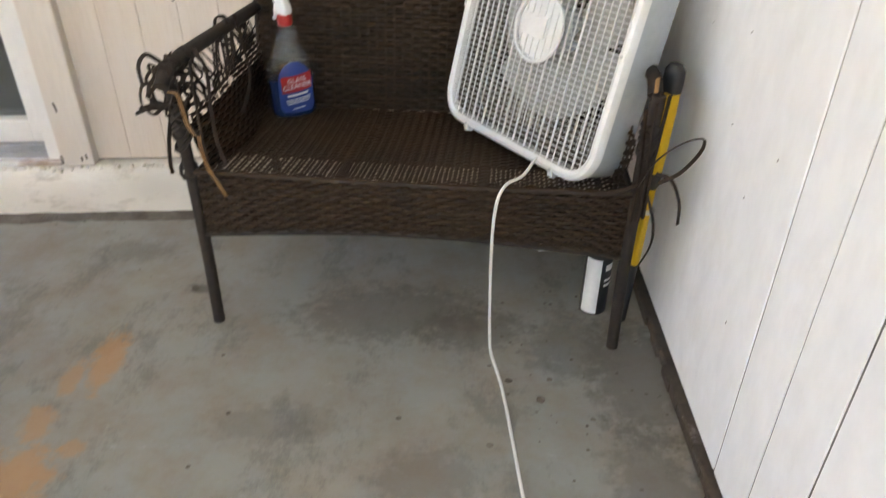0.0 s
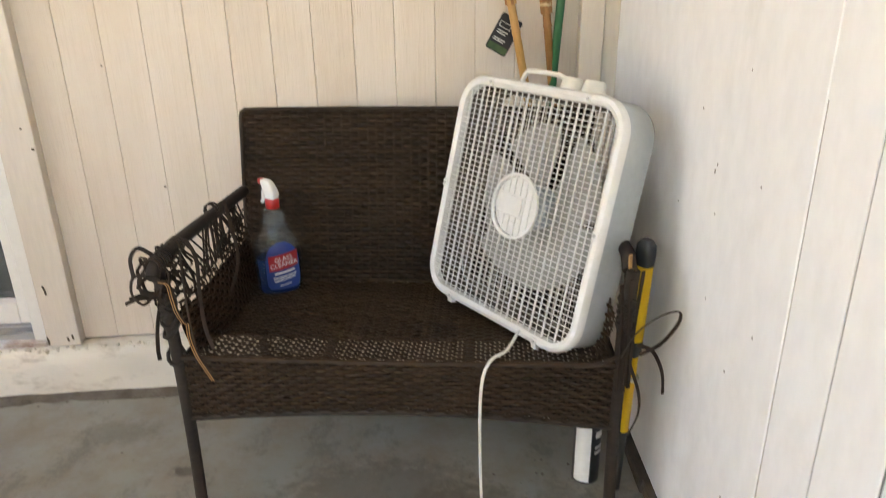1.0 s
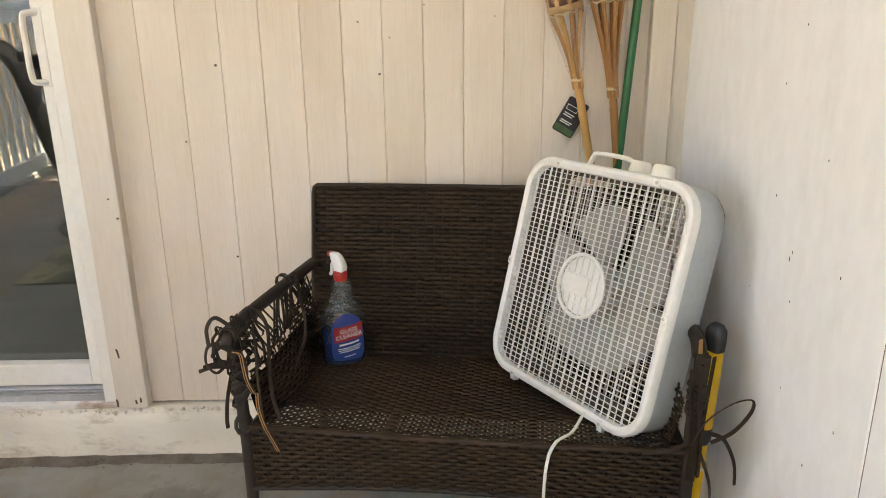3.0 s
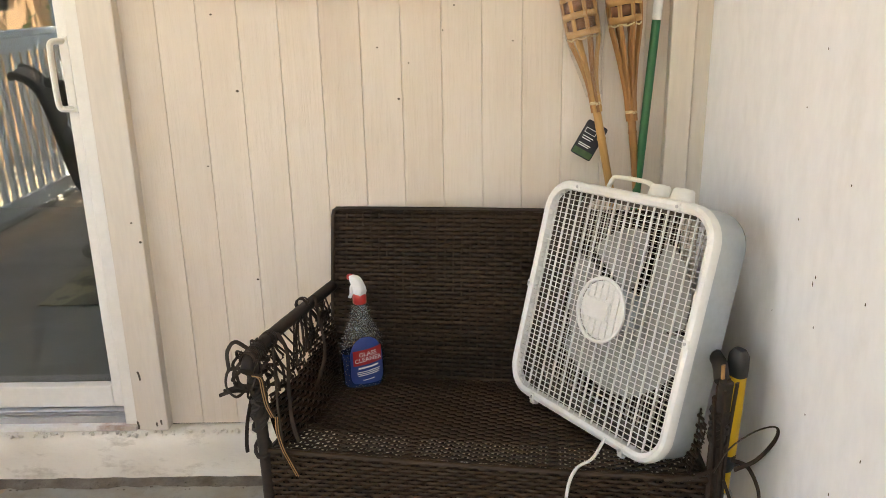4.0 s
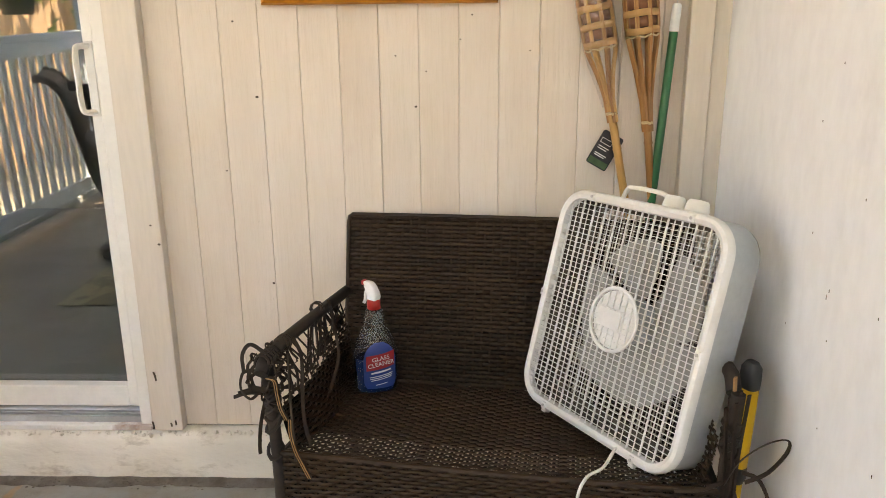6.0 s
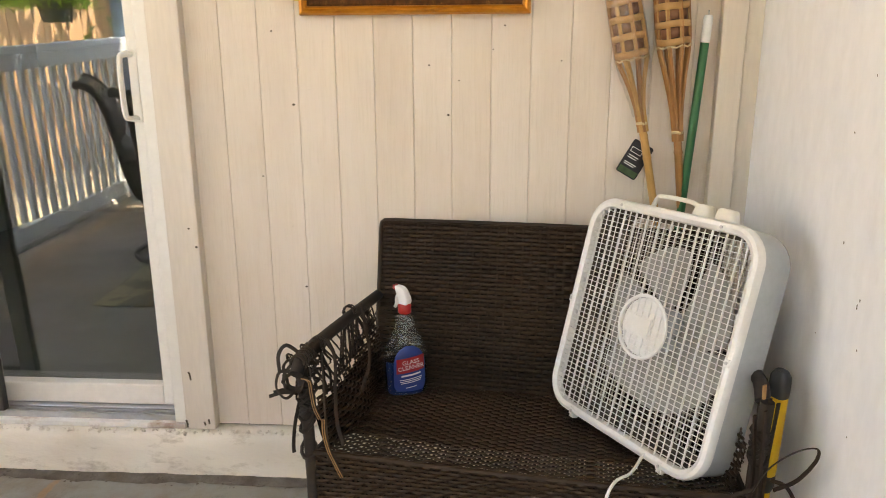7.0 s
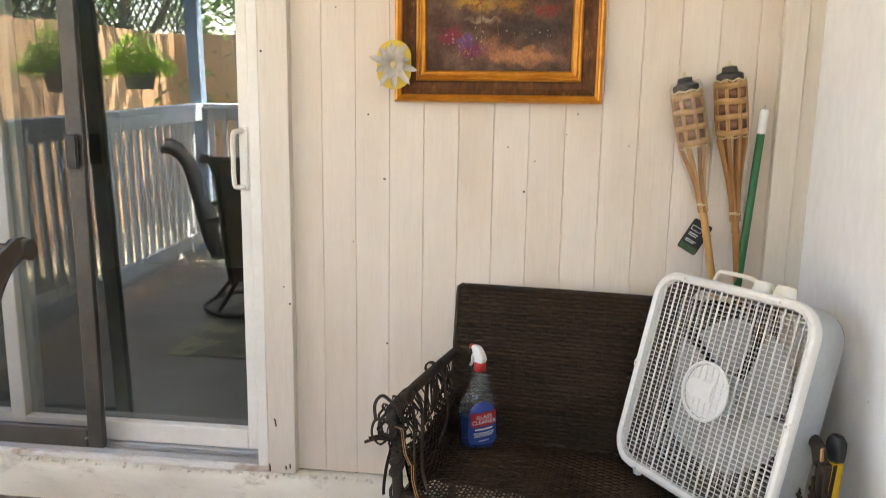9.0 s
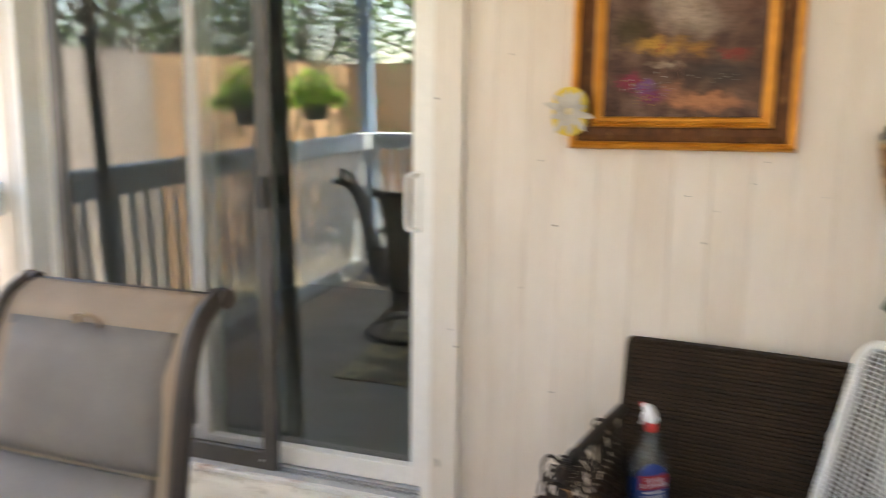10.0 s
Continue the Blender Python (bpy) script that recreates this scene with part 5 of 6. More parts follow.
for kx, kz, r in ((-0.749, 1.099, 0.0035), (-1.172, 1.127, 0.004), (-1.163, 0.607, 0.0035), (-1.222, 1.320, 0.003), (-1.485, 0.784, 0.003), (-1.467, 0.73, 0.004), (-1.32, 1.63, 0.0025),
                  (-0.80, 1.23, 0.0025), (-0.72, 1.19, 0.0022), (-0.60, 1.33, 0.0025), (-1.54, 1.50, 0.004), (-1.27, 0.93, 0.0025), (-0.45, 1.24, 0.002), (-0.63, 1.27, 0.002)):
    r *= 1.1
    hz = lathe([(r, 0.0), (r * 0.9, 0.0012), (r * 0.4, 0.0016)], 8, 0.75)
    bmesh.ops.transform(hz, matrix=pose(kx, (-0.0341 if kx < -1.459 else -0.0013), kz, 90), verts=hz.verts)
    part("nail_hole", hz, M_HOLE, wall_back)
rq = random.Random(11)
for pts in (((-1.527, 0.345), (-1.524, 0.335), (-1.522, 0.318)), ((-1.548, 0.186), (-1.545, 0.172), (-1.546, 0.162)), ((-1.492, 0.182), (-1.490, 0.170)), ((-1.478, 0.19), (-1.477, 0.175))):
    part("scratch", tubed(curve([(px_, -0.0342, pz_) for px_, pz_ in pts], 3), 0.0028, 5, 0.9), M_HOLE, wall_back)
for ky, kz, h in ((-0.767, 0.831, 0.010), (-0.775, 0.845, 0.006), (-0.677, 0.923, 0.005), (-0.66, 1.12, 0.004), (-0.80, 0.60, 0.004), (-0.92, 0.52, 0.006), (-0.72, 1.22, 0.004),
                  (-0.95, 0.86, 0.005), (-0.60, 0.72, 0.003), (-0.98, 0.30, 0.006), (-0.86, 1.02, 0.004), (-1.0, 0.63, 0.006), (-0.79, 0.76, 0.004)):
    hz = lathe([(0.0018, 0.0), (0.0014, 0.001), (0.0005, 0.0012)], 7)
    bmesh.ops.transform(hz, matrix=pose(0.0003, ky, kz, 0, -90, 0) @ Matrix.Diagonal((h / 0.0018 * 0.6, 0.7, 1, 1)), verts=hz.verts)
    part("scuff", hz, M_HOLE, wall_right)
# paint crumbs on the footing's top edge
M_CRUMB = surface("paint_crumbs", (0.62, 0.56, 0.47), (0.72, 0.67, 0.58), 90, 0.9, grain=200)
bm = bmesh.new()
for k in range(260):
    cx = rq.uniform(-2.7, -0.95)
    s = rq.choice((0.0015, 0.002, 0.003, 0.006)) * rq.uniform(0.7, 1.3)
    r = bmesh.ops.create_icosphere(bm, subdivisions=1, radius=s)["verts"]
    q = rq.uniform(0, 1)
    cc = Vector((cx, -0.026 - 0.016 * q, 0.1500 - 0.006 * q))
    for v in r:
        v.co = cc + v.co * rq.uniform(0.6, 1.3)
bm2 = bmesh.new()
for k in range(220):
    cx, q = rq.uniform(-2.9, -0.9), rq.random() ** 2
    s = rq.uniform(0.002, 0.0065) * (1.1 - 0.6 * q)
    cc = Vector((cx, -0.052 - 0.05 * q, 0.008 * (1 - q) + 0.001))
    for v in bmesh.ops.create_icosphere(bm2, subdivisions=1, radius=s)["verts"]:
        v.co = cc + Vector((v.co.x * rq.uniform(0.8, 1.8), v.co.y, v.co.z * 0.6))
tagged(part("dirt_clods", bm2, M_GRIME), "loose clods of brown dirt along the footing", "dirt", kind="stuff")
cr = tagged(part("paint_crumbs", bm, M_CRUMB), "crumbs of flaked paint along the footing edge", "crumbs", kind="stuff")
bm = bmesh.new()
for cx, cy, s in ((-1.116, -0.429, 0.012), (-0.996, -0.689, 0.005), (-1.001, -1.006, 0.005), (-0.95, -0.87, 0.006), (-1.28, -0.34, 0.004), (-0.60, -0.90, 0.006), (-0.36, -0.80, 0.009), (-0.30, -0.86, 0.011), (-0.27, -0.80, 0.007),
                  (-0.42, -0.98, 0.008), (-0.20, -0.92, 0.006), *((rq.uniform(-0.42, -0.03), rq.uniform(-1.35, -0.45), rq.uniform(0.0015, 0.005)) for _ in range(60))):
    r = bmesh.ops.create_icosphere(bm, subdivisions=1, radius=s)["verts"]
    for v in r:
        v.co = Vector((cx + v.co.x * rq.uniform(0.8, 1.3), cy + v.co.y * rq.uniform(0.6, 1.2), 0.001 + abs(v.co.z) * 0.25))
tagged(part("floor_grit", bm, M_GRIME), "small specks of grit on the concrete floor", "grit", kind="stuff")

# ---------------- sling chairs ----------------
M_SLING = surface("taupe_padded_sling", (0.125, 0.108, 0.096), (0.165, 0.142, 0.125), 7, 0.75, grain=320, gbump=0.5, gdist=0.0008)
M_TANSLING = surface("tan_sling", (0.22, 0.155, 0.105), (0.27, 0.195, 0.135), 7, 0.7, grain=320, gbump=0.5, gdist=0.0008)
M_CHAIRFRAME = surface("dark_brown_chair_frame", (0.020, 0.0135, 0.010), (0.034, 0.024, 0.018), 12, 0.4, 0.2, grain=90, gbump=0.1)


def sling_chair(m, H, label, W=0.57):
    c = thing("sling_chair", m, label, "chair", "sling chairs on the mat")
    hw = W / 2
    # side profile of the back: y, z
    side = curve([(0.0, 0.20, 0.40), (0.0, 0.24, 0.52), (0.0, 0.28, H * 0.72), (0.0, 0.315, H * 0.88), (0.0, 0.36, H * 0.955), (0.0, 0.42, H - 0.012)], 5)
    for s in (-1, 1):
        r = part("back_rail", tubed([(s * (hw - 0.012), p.y, p.z) for p in side] + [(s * (hw - 0.012), 0.435, H - 0.012)], 0.020, 8, 0.75), M_CHAIRFRAME, c, smooth=True)
        part("end_cap", tubed([(s * (hw - 0.034), 0.425, H - 0.018), (s * (hw + 0.006), 0.425, H - 0.018)], 0.021, 10), M_CHAIRFRAME, c, smooth=True)
        part("arm", tubed(curve([(s * (hw + 0.01), 0.25, 0.60), (s * (hw + 0.02), 0.0, 0.63), (s * (hw + 0.02), -0.20, 0.61), (s * (hw + 0.01), -0.27, 0.54), (s * hw, -0.25, 0.40)], 5), 0.019, 8, 0.7), M_CHAIRFRAME, c, smooth=True)
        part("seat_rail", tubed([(s * (hw - 0.01), -0.27, 0.42), (s * (hw - 0.01), 0.20, 0.39)], 0.018, 8), M_CHAIRFRAME, c, smooth=True)
    part("top_rail", tubed([(-hw + 0.02, 0.43, H - 0.022), (hw - 0.02, 0.43, H - 0.022)], 0.014, 8), M_CHAIRFRAME, c, smooth=True)

    def sheet(name, prof, mat, half, thick, lab=""):
        """A padded sheet that follows a profile (y, z), pillowed across."""
        V, F = [], []
        N = 16
        pts = [Vector((0, a, b)) for a, b in prof]
        for i, p in enumerate(pts):
            d = (pts[min(i + 1, len(pts) - 1)] - pts[max(i - 1, 0)]).normalized()
            nrm = Vector((0, -d.z, d.y))
            e = math.sin(math.pi * i / (len(pts) - 1)) ** 0.35 if len(pts) > 2 else 1
            for j in range(N + 1):
                a = j / N * 2 - 1
                bulge = thick * (1 - abs(a) ** 5) * e + 0.002 + 0.004 * noise.noise((a * 2, i * 0.4, half * 7))
                V.append(p + nrm * bulge + Vector((a * half, 0, 0)))
            for j in range(N + 1):
                V.append(p - nrm * 0.006 + Vector(((j / N * 2 - 1) * half, 0, 0)))
        R = 2 * (N + 1)
        for i in range(len(pts) - 1):
            for j in range(N):
                F.append((i * R + j, i * R + j + 1, (i + 1) * R + j + 1, (i + 1) * R + j))
                q = N + 1
                F.append((i * R + q + j, (i + 1) * R + q + j, (i + 1) * R + q + j + 1, i * R + q + j + 1))
            for j0, j1 in ((0, N + 1), (N, 2 * N + 1)):
                F.append((i * R + j0, (i + 1) * R + j0, (i + 1) * R + j1, i * R + j1) if j0 == 0 else (i * R + j0, i * R + j1, (i + 1) * R + j1, (i + 1) * R + j0))
        for i in (0, len(pts) - 1):
            for j in range(N):
                F.append((i * R + j, i * R + N + 1 + j, i * R + N + 2 + j, i * R + j + 1))
        ob = raw(name, V, F, mat, c, lab, "all")
        bm_ = bmesh.new()
        bm_.from_mesh(ob.data)
        bmesh.ops.recalc_face_normals(bm_, faces=bm_.faces)
        bm_.to_mesh(ob.data)
        bm_.free()
        return ob

    pr = [(p.y, p.z) for p in side]
    sheet("sling", pr, M_TANSLING, hw - 0.026, 0.004, "tan woven sling back")
    lo = [q for q in pr if q[1] < H * 0.66]
    up = [q for q in pr if H * 0.66 <= q[1] < H * 0.935]
    up = [(up[0][0] + (up[-1][0] - up[0][0]) * t, up[0][1] + (up[-1][1] - up[0][1]) * t) for t in (i / 9 for i in range(10))]
    lo = [(lo[0][0] + (lo[-1][0] - lo[0][0]) * t, lo[0][1] + (up[0][1] - 0.006 - lo[0][1]) * t) for t in (i / 7 for i in range(8))]
    sheet("back_pad", [(a - 0.010, b) for a, b in up], M_SLING, hw - 0.055, 0.050, "padded taupe back cushion")
    sheet("lumbar_pad", [(a - 0.010, b) for a, b in lo], M_SLING, hw - 0.060, 0.055, "padded taupe lumbar cushion")
    sheet("seat_pad", [(0.20 - 0.47 * i / 9, 0.40 + 0.02 * i / 9) for i in range(10)], M_SLING, hw - 0.03, 0.05, "padded taupe seat")
    part("strap_loop", tubed(curve([(-0.03, 0.335, H * 0.905), (-0.025, 0.322, H * 0.945), (0.0, 0.318, H * 0.952), (0.03, 0.322, H * 0.94), (0.035, 0.33, H * 0.905)], 5), 0.008, 6, 0.5), M_TANSLING, c, smooth=True)
    part("swivel_ring", tubed([(0.27 * math.cos(a), 0.27 * math.sin(a), 0.018) for a in (2 * math.pi * i / 32 for i in range(33))], 0.016, 8), M_CHAIRFRAME, c, smooth=True)
    part("pedestal", lathe([(0.07, 0.20), (0.05, 0.24), (0.05, 0.33), (0.10, 0.385)], 18), M_CHAIRFRAME, c, smooth=True)
    for k in range(4):
        a = math.pi / 4 + k * math.pi / 2
        part("spider_leg", tubed(curve([(0.27 * math.cos(a), 0.27 * math.sin(a), 0.022), (0.20 * math.cos(a), 0.20 * math.sin(a), 0.10), (0.06 * math.cos(a), 0.06 * math.sin(a), 0.22)], 5), 0.014, 8), M_CHAIRFRAME, c, smooth=True)
    return c


sling_chair(pose(-1.964, -1.345, 0.0075, 0, 0, -1.0), 1.062, "taupe padded sling chair with dark brown frame on the mat", 0.54)
sling_chair(pose(-2.45, -1.95, 0.0075, 0, 0, 66.0), 1.03, "taupe padded sling chair with tan curled top beside the porch rail", 0.54)
M_MAT = surface("olive_patterned_mat", (0.40, 0.38, 0.20), (0.62, 0.57, 0.36), 9, 0.95, grain=180, gbump=0.8, dirt=(0.045, 0.036, 0.022), dirt_scale=4.5, dirt_at=(0.47, 0.50))
mat_ob = part("floor_mat", boxed(-2.58, -1.65, -2.45, -1.10, 0.0005, 0.007, bevel=0.002), M_MAT)
tagged(mat_ob, "olive and brown patterned mat on the porch floor", "mat")

# ---------------- porch rail ----------------
M_RAIL = surface("grey_green_rail_paint", (0.56, 0.66, 0.71), (0.68, 0.76, 0.80), 6, 0.5, grain=80, gbump=0.2, dirt=(0.18, 0.16, 0.13), dirt_scale=8, dirt_at=(0.62, 0.8))
M_POST = surface("blue_post_paint", (0.22, 0.33, 0.46), (0.28, 0.40, 0.53), 6, 0.5, grain=80, gbump=0.2)
RT, RX, RY = 1.19, DECK_L + 0.05, DECK_B + 0.06
pk_me = bpy.data.meshes.new("picket")
bm = boxed(-0.0185, 0.0185, -0.014, 0.014, 0.075, RT - 0.045, bevel=0.003)
bm.to_mesh(pk_me)
bm.free()


def railing(m, L, label):
    """Runs along local x from 0 to L."""
    r = thing("railing", m, label, "railing", "railings round the porch", "structure")
    part("top_rail", boxed(0, L, -0.055, 0.055, RT - 0.04, RT, bevel=0.004), M_RAIL, r)
    part("fascia", boxed(0, L, 0.020, 0.055, RT - 0.13, RT - 0.042, bevel=0.003), M_RAIL, r)
    part("bottom_rail", boxed(0, L, 0.020, 0.055, 0.10, 0.19, bevel=0.003), M_RAIL, r)
    k = 0.07
    while k < L - 0.03:
        p = link("picket", pk_me, M_RAIL, r)
        p.location = (k, 0, 0)
        k += 0.105
    return r


railing(pose(RX, -0.03, 0, 0, 0, -90), -RY - 0.09, "grey-green painted porch railing with square pickets")
railing(pose(-0.26, RY, 0, 0, 0, 180), -RX - 0.32, "grey-green painted porch railing along the open end")
M_KERB = surface("pale_deck_edge", (0.40, 0.41, 0.40), (0.5, 0.5, 0.48), 8, 0.7, grain=60, gbump=0.4, where="world")
structure(part("deck_edge", boxed(DECK_L - 0.06, DECK_L - 0.02, DECK_B, 0.0, -0.18, 0.035, bevel=0.004), M_KERB), "pale concrete lip along the porch edge", "edge")
for px_, py_ in ((RX, RY), (-1.9, RY), (-0.245, RY)):
    p = part("post", boxed(px_ - 0.05, px_ + 0.05, py_ - 0.05, py_ + 0.05, 0.0, CEIL, bevel=0.004), M_POST)
    structure(p, "blue painted square porch post", "post")
# low wire stand with two pots in the corner of the rails
M_PINK = surface("pink_glaze", (0.50, 0.05, 0.13), (0.58, 0.08, 0.18), 14, 0.35, grain=80, gbump=0.05)
M_ORANGE = surface("orange_clay", (0.60, 0.20, 0.03), (0.68, 0.27, 0.05), 14, 0.6, grain=80, gbump=0.2)
stand = thing("wire_stand", pose(-3.00, -3.20, 0), "low black wire stand in the corner of the railings", "stand")
for lx in (-0.20, 0.20):
    for ly in (-0.12, 0.12):
        part("leg", tubed([(lx, ly, 0), (lx, ly, 0.44)], 0.008, 6), M_BLACK, stand, smooth=True)
for lz in (0.20, 0.43):
    for ly in (-0.12, 0.12):
        part("shelf_rail", tubed([(-0.20, ly, lz), (0.20, ly, lz)], 0.007, 6), M_BLACK, stand, smooth=True)
    for k in range(9):
        part("shelf_wire", tubed([(-0.20 + 0.05 * k, -0.12, lz), (-0.20 + 0.05 * k, 0.12, lz)], 0.004, 5), M_BLACK, stand, smooth=True)
for px_, pm, h_, lab in ((-0.10, M_PINK, 0.20, "pink glazed pot on the wire stand"), (0.06, M_ORANGE, 0.15, "orange clay pot on the wire stand")):
    pot_ = thing("flower_pot", pose(-3.00 + px_, -3.20, 0.438), lab, "pot")
    part("pot_body", lathe([(0.045, 0.0), (0.050, 0.005), (0.066, h_ - 0.03), (0.074, h_ - 0.028), (0.074, h_), (0.064, h_), (0.058, h_ - 0.04)], 18), pm, pot_, smooth=True)
# lattice under the eave
M_LATT = surface("weathered_grey_lattice", (0.10, 0.105, 0.10), (0.20, 0.20, 0.19), 10, 0.8, grain=80)
lattice = thing("lattice", Matrix(), "weathered grey diamond lattice under the eave", "lattice", kind="structure")
LZ0, LZ1, LY0, LY1 = 1.72, CEIL, RY + 0.06, -0.1
k = LY0 - (LZ1 - LZ0)
while k < LY1:
    for s in (1, -1):
        y0 = k if s > 0 else k + (LZ1 - LZ0)
        a = Vector((RX - 0.035 - 0.006 * s, y0, LZ0))
        b_ = Vector((RX - 0.035 - 0.006 * s, y0 + s * (LZ1 - LZ0), LZ1))
        lo_, hi_ = max(min(a.y, b_.y), LY0), min(max(a.y, b_.y), LY1)
        if hi_ - lo_ < 0.05:
            continue
        za = LZ0 + ((lo_ - a.y) if s > 0 else (a.y - lo_))
        zb = LZ0 + ((hi_ - a.y) if s > 0 else (a.y - hi_))
        sl, xs = 0.0090, 0.0028
        Vl = [(a.x + ex * xs, yy, zz + ez * sl) for yy, zz in ((lo_, za), (hi_, zb)) for ex, ez in ((-1, -1), (1, -1), (1, 1), (-1, 1))]
        raw("lattice_strip", Vl, [(0, 1, 5, 4), (1, 2, 6, 5), (2, 3, 7, 6), (3, 0, 4, 7), (3, 2, 1, 0), (4, 5, 6, 7)], M_LATT, lattice)
    k += 0.09

# ---------------- hanging baskets ----------------
def leaf_material(name, c1, c2):
    m, nt, b = mat_base(name, 0.5)
    g = nt.nodes.new("ShaderNodeNewGeometry")
    nt.links.new(mix(nt, g.outputs["Random Per Island"], c1, c2), b.inputs["Base Color"])
    b.inputs["Subsurface Weight"].default_value = 0.0
    tl = nt.nodes.new("ShaderNodeBsdfTranslucent")
    nt.links.new(mix(nt, g.outputs["Random Per Island"], tuple(1.3 * x for x in c1), tuple(1.3 * x for x in c2)), tl.inputs[0])
    mx = nt.nodes.new("ShaderNodeMixShader")
    mx.inputs[0].default_value = 0.45
    out = nt.nodes["Material Output"]
    nt.links.new(b.outputs[0], mx.inputs[1])
    nt.links.new(tl.outputs[0], mx.inputs[2])
    nt.links.new(mx.outputs[0], out.inputs[0])
    return m


M_LEAF = leaf_material("bright_leaf", (0.18, 0.34, 0.035), (0.34, 0.52, 0.08))
M_LEAF2 = leaf_material("tree_leaf", (0.06, 0.11, 0.035), (0.12, 0.20, 0.07))
M_POT = surface("dark_green_pot", (0.035, 0.045, 0.04), (0.06, 0.07, 0.06), 10, 0.5, grain=60)
M_BARK = surface("bark", (0.10, 0.075, 0.055), (0.19, 0.15, 0.11), 10, 0.95, grain=30, gbump=1.0, gdist=0.02, stretch=(1, 1, 0.25))


def leaves(points, size, seed):
    """Folded leaves at points with (x, y, z, droop)."""
    r = random.Random(seed)
    V, F = [], []
    for x, y, z in points:
        a, e = r.uniform(0, 6.28), r.uniform(-0.7, 0.9)
        s = size * r.uniform(0.6, 1.3)
        d = Vector((math.cos(a) * math.cos(e), math.sin(a) * math.cos(e), math.sin(e)))
        w = Vector((-math.sin(a), math.cos(a), r.uniform(-0.4, 0.4))).normalized()
        n = d.cross(w)
        p = Vector((x, y, z))
        b = len(V)
        V += [p, p + d * s * 0.5 + w * s * 0.28 + n * s * 0.1, p + d * s, p + d * s * 0.5 - w * s * 0.28 + n * s * 0.1]
        F += [(b, b + 1, b + 2), (b, b + 2, b + 3)]
    return V, F


def hanging_basket(y, z, seed, label):
    h = thing("hanging_plant", Matrix.Translation((RX - 0.38, y, z)), label, "plant", "hanging baskets outside the rail")
    part("pot", lathe([(0.095, 0.0), (0.10, 0.01), (0.125, 0.15), (0.135, 0.155), (0.135, 0.175), (0.12, 0.176)], 20), M_POT, h, "dark green plastic pot", True)
    r = random.Random(seed)
    pts = []
    for k in range(1500):
        a, q = r.uniform(0, 6.28), r.random() ** 0.5
        rr = 0.27 * q * r.uniform(0.75, 1.1)
        zz = 0.16 + 0.27 * (1 - q * q) * r.random() - 0.07 * max(q - 0.6, 0) * 3 * r.random()
        pts.append((rr * math.cos(a), rr * math.sin(a), zz))
    V, F = leaves(pts, 0.045, seed)
    raw("foliage", V, F, M_LEAF, h, "bright green trailing leaves")
    for k in range(3):
        a = 2 * math.pi * k / 3 + 0.4
        part("hanger", tubed([(0.13 * math.cos(a), 0.13 * math.sin(a), 0.17), (0, 0, 0.62)], 0.003, 5), M_BLACK, h)
    part("hook", tubed([(0, 0, 0.62), (0.0, 0, CEIL - z - 0.03), (0.12, 0, CEIL - z + 0.02), (0.40, 0, CEIL - z + 0.02)], 0.005, 6), M_BLACK, h)
    return h


hanging_basket(-3.22, 1.30, 3, "bright green hanging basket in a dark pot")
hanging_basket(-2.26, 1.30, 4, "trailing green hanging basket in a dark pot")

# ---------------- outside: ground, fence, trees ----------------
M_GROUND = surface("dry_ground", (0.24, 0.21, 0.15), (0.34, 0.31, 0.23), 1.5, 0.95, grain=25, gbump=0.8, gdist=0.02, where="world", dirt=(0.10, 0.13, 0.05), dirt_scale=0.8, dirt_at=(0.5, 0.65))
bm = bmesh.new()
bmesh.ops.create_grid(bm, x_segments=8, y_segments=8, size=400)
bmesh.ops.translate(bm, verts=bm.verts, vec=(0, 0, -0.185))
structure(part("ground", bm, M_GROUND), "dry earth and sparse grass yard", "ground")
M_FENCE = surface("weathered_cedar", (0.46, 0.29, 0.155), (0.66, 0.46, 0.28), 3, 0.85, grain=60, gbump=0.6, stretch=(4, 4, 0.3), rnd=9.0, dirt=(0.22, 0.13, 0.075), dirt_scale=3, dirt_at=(0.5, 0.7))
fence = thing("fence", Matrix.Translation((-5.0, 0, 0)), "weathered cedar privacy fence of upright boards", "fence", kind="structure")
fb = bpy.data.meshes.new("fence_board")
bm = boxed(-0.009, 0.009, -0.068, 0.068, -0.185, 1.86, bevel=0.002)
bm.to_mesh(fb)
bm.free()
y = -6.3
while y < -2.72:
    b = link("fence_board", fb, M_FENCE, fence)
    b.location = (0.006 * random.uniform(-1, 1), y, 0.02 * random.uniform(-1, 1))
    y += 0.141
for z in (0.25, 0.9, 1.6):
    part("fence_rail", boxed(-0.055, -0.014, -6.3, -2.73, z, z + 0.09), M_FENCE, fence)
# the older stretch, bleached grey
M_GREYFENCE = surface("sun_bleached_boards", (0.36, 0.325, 0.295), (0.58, 0.53, 0.485), 2.4, 0.85, grain=60, gbump=0.6, stretch=(4, 4, 0.5), rnd=9.0, dirt=(0.17, 0.17, 0.17), dirt_scale=3, dirt_at=(0.5, 0.7))
fence_old = thing("fence", Matrix.Translation((-5.0, 0, 0)), "sun-bleached grey board fence behind the porch rail", "fence", kind="structure")
fb_old = fb.copy()
fb_old.materials.clear()
y = -2.66
while y < 2.0:
    b = link("fence_board", fb_old, M_GREYFENCE, fence_old)
    b.location = (0.006 * random.uniform(-1, 1), y, 0.02 * random.uniform(-1, 1))
    y += 0.141
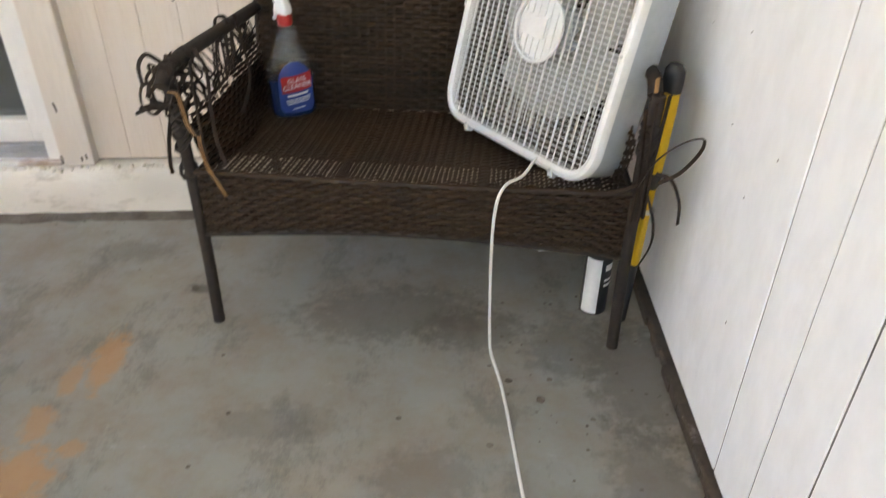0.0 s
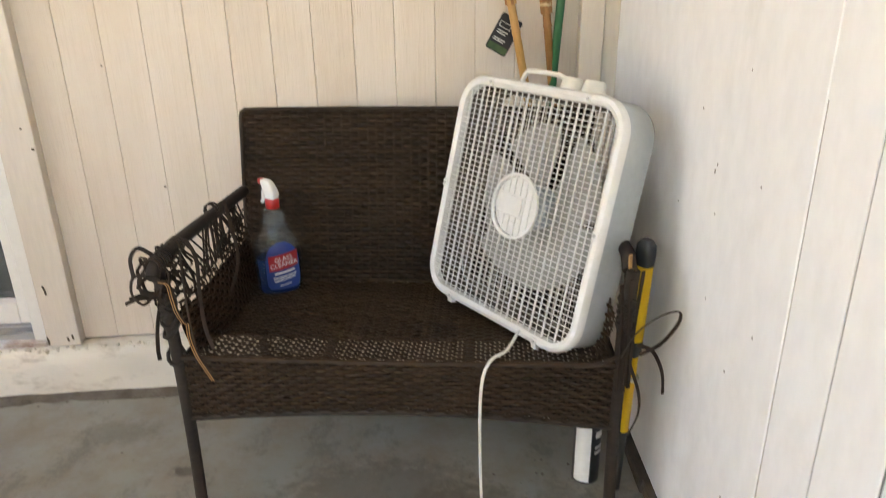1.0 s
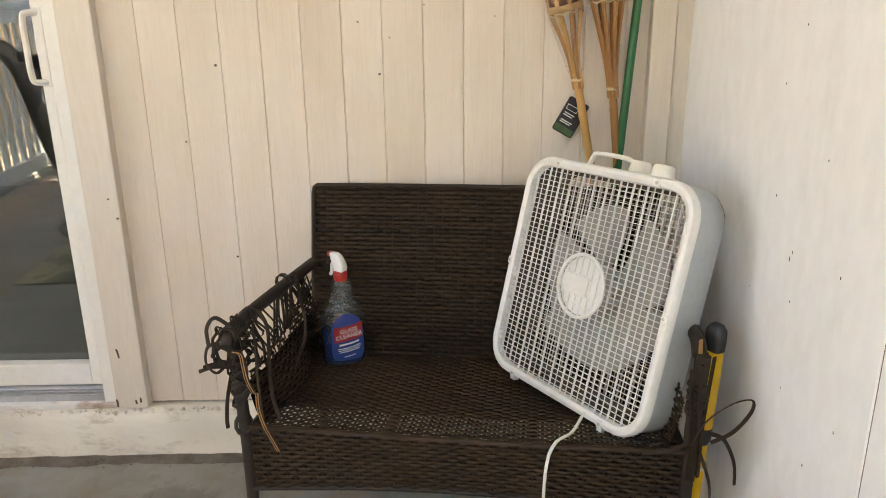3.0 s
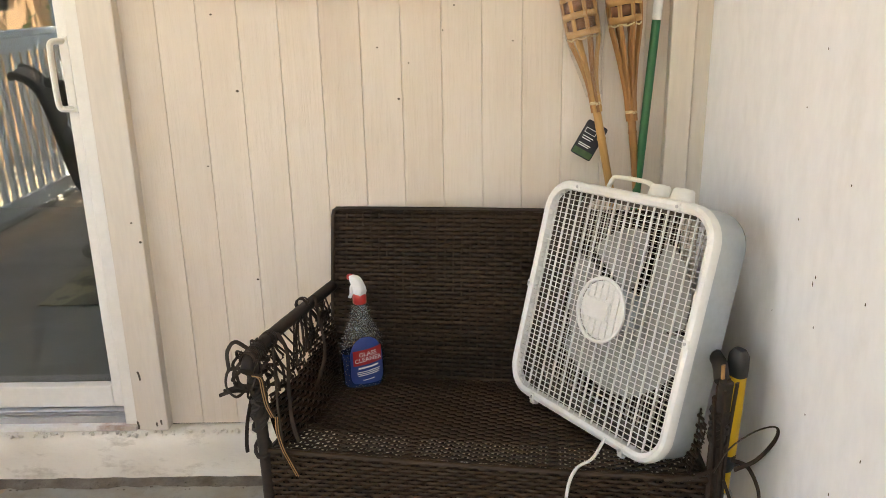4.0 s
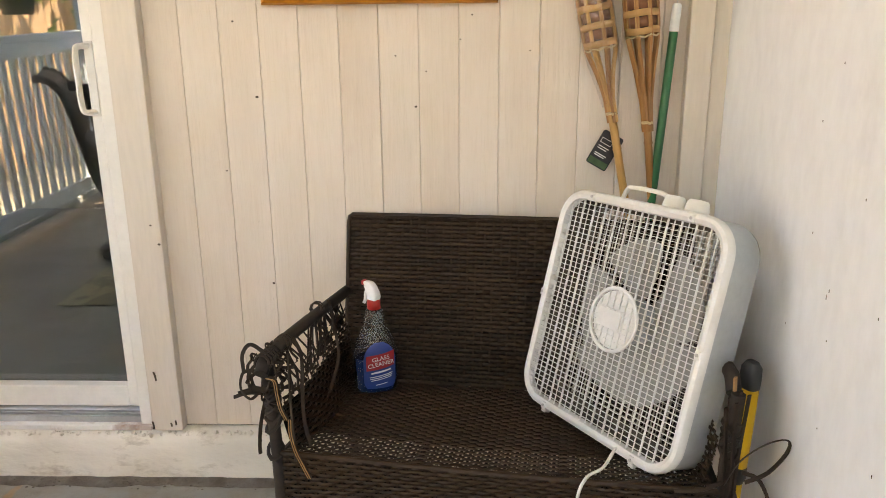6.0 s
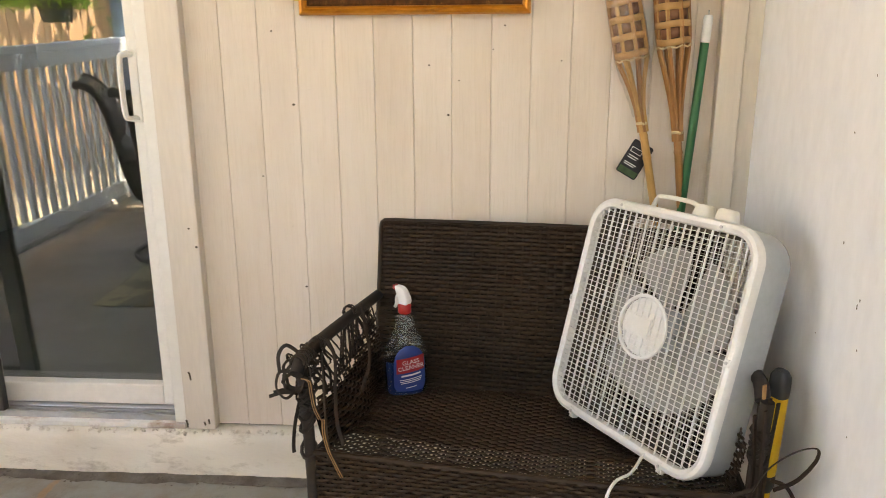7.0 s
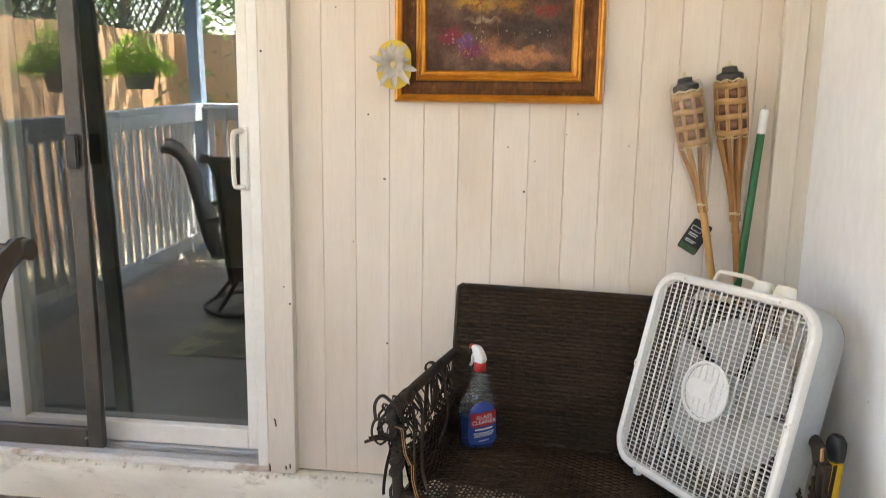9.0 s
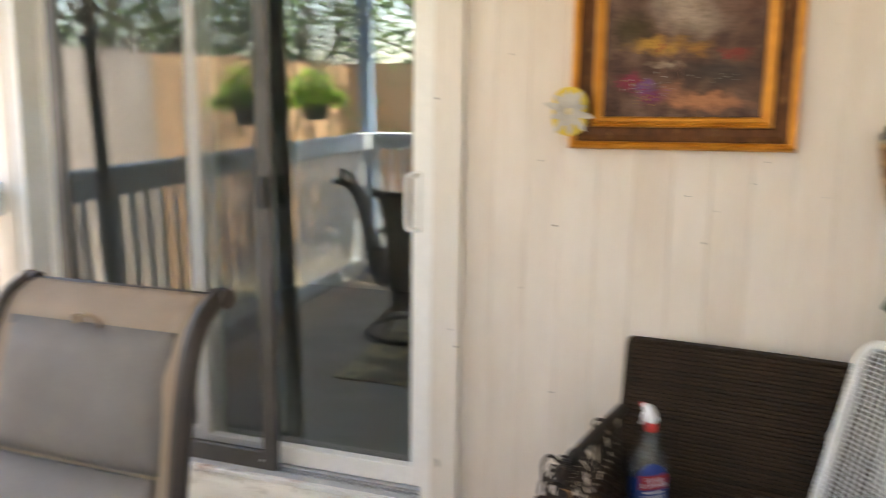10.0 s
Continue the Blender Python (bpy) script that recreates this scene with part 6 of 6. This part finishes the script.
for z in (0.25, 0.9, 1.6):
    part("fence_rail", boxed(-0.055, -0.014, -2.72, 2, z, z + 0.09), M_GREYFENCE, fence_old)
fence2 = thing("fence", Matrix.Translation((0, -6.4, 0)), "weathered cedar privacy fence of upright boards", "fence", kind="structure")
x = -5.2
while x < 6:
    b = link("fence_board", fb, M_FENCE, fence2)
    b.matrix_basis = pose(x, 0.006 * random.uniform(-1, 1), 0.0, 0, 0, 90)
    x += 0.141


def tree(x, y, h, spread, seed):
    r = random.Random(seed)
    t = thing("tree", Matrix.Translation((x, y, -0.185)), "leafy yard tree behind the fence", "tree", "trees behind the fence")
    part("trunk", tubed(curve([(0, 0, -0.05), (0.05, 0.03, h * 0.2), (-0.04, 0.06, h * 0.42), (0.02, 0, h * 0.62)], 4), [0.16 - 0.009 * i for i in range(13)], 9), M_BARK, t, smooth=True)
    pts = []
    for k in range(7):
        a = 2 * math.pi * k / 7 + r.uniform(-0.3, 0.3)
        e = Vector((math.cos(a) * spread * r.uniform(0.6, 1), math.sin(a) * spread * r.uniform(0.6, 1), h * r.uniform(0.45, 0.95)))
        part("limb", tubed(curve([(0, 0, h * 0.32), e * 0.5 + Vector((0, 0, h * 0.15)), e], 4), [0.06 - 0.006 * i for i in range(9)], 6), M_BARK, t, smooth=True)
        for q in range(9):
            c = e * r.uniform(0.45, 1.15) + Vector((r.gauss(0, 0.5), r.gauss(0, 0.5), r.gauss(0, 0.5)))
            for w in range(52):
                pts.append((c.x + r.gauss(0, 0.24), c.y + r.gauss(0, 0.24), c.z + r.gauss(0, 0.18)))
    V, F = leaves(pts, 0.15, seed)
    raw("crown", V, F, M_LEAF2, t, "dense green leaves with gaps")
    return t


# the first tree is added to cast dappled shade on the fence
for q in ((-3.9, -7.0, 7.2, 3.0, 29), (-8.8, -6.6, 4.8, 2.2, 21), (-7.6, -10.0, 4.8, 2.1, 26), (-8.6, -3.2, 4.4, 2.0, 22), (-11.0, -11.5, 6.5, 2.6, 23), (-9.5, 1.0, 6.0, 2.4, 24), (-3.2, -8.6, 5.2, 2.3, 25), (0.6, -8.4, 5.4, 2.4, 27)):
    tree(*q)
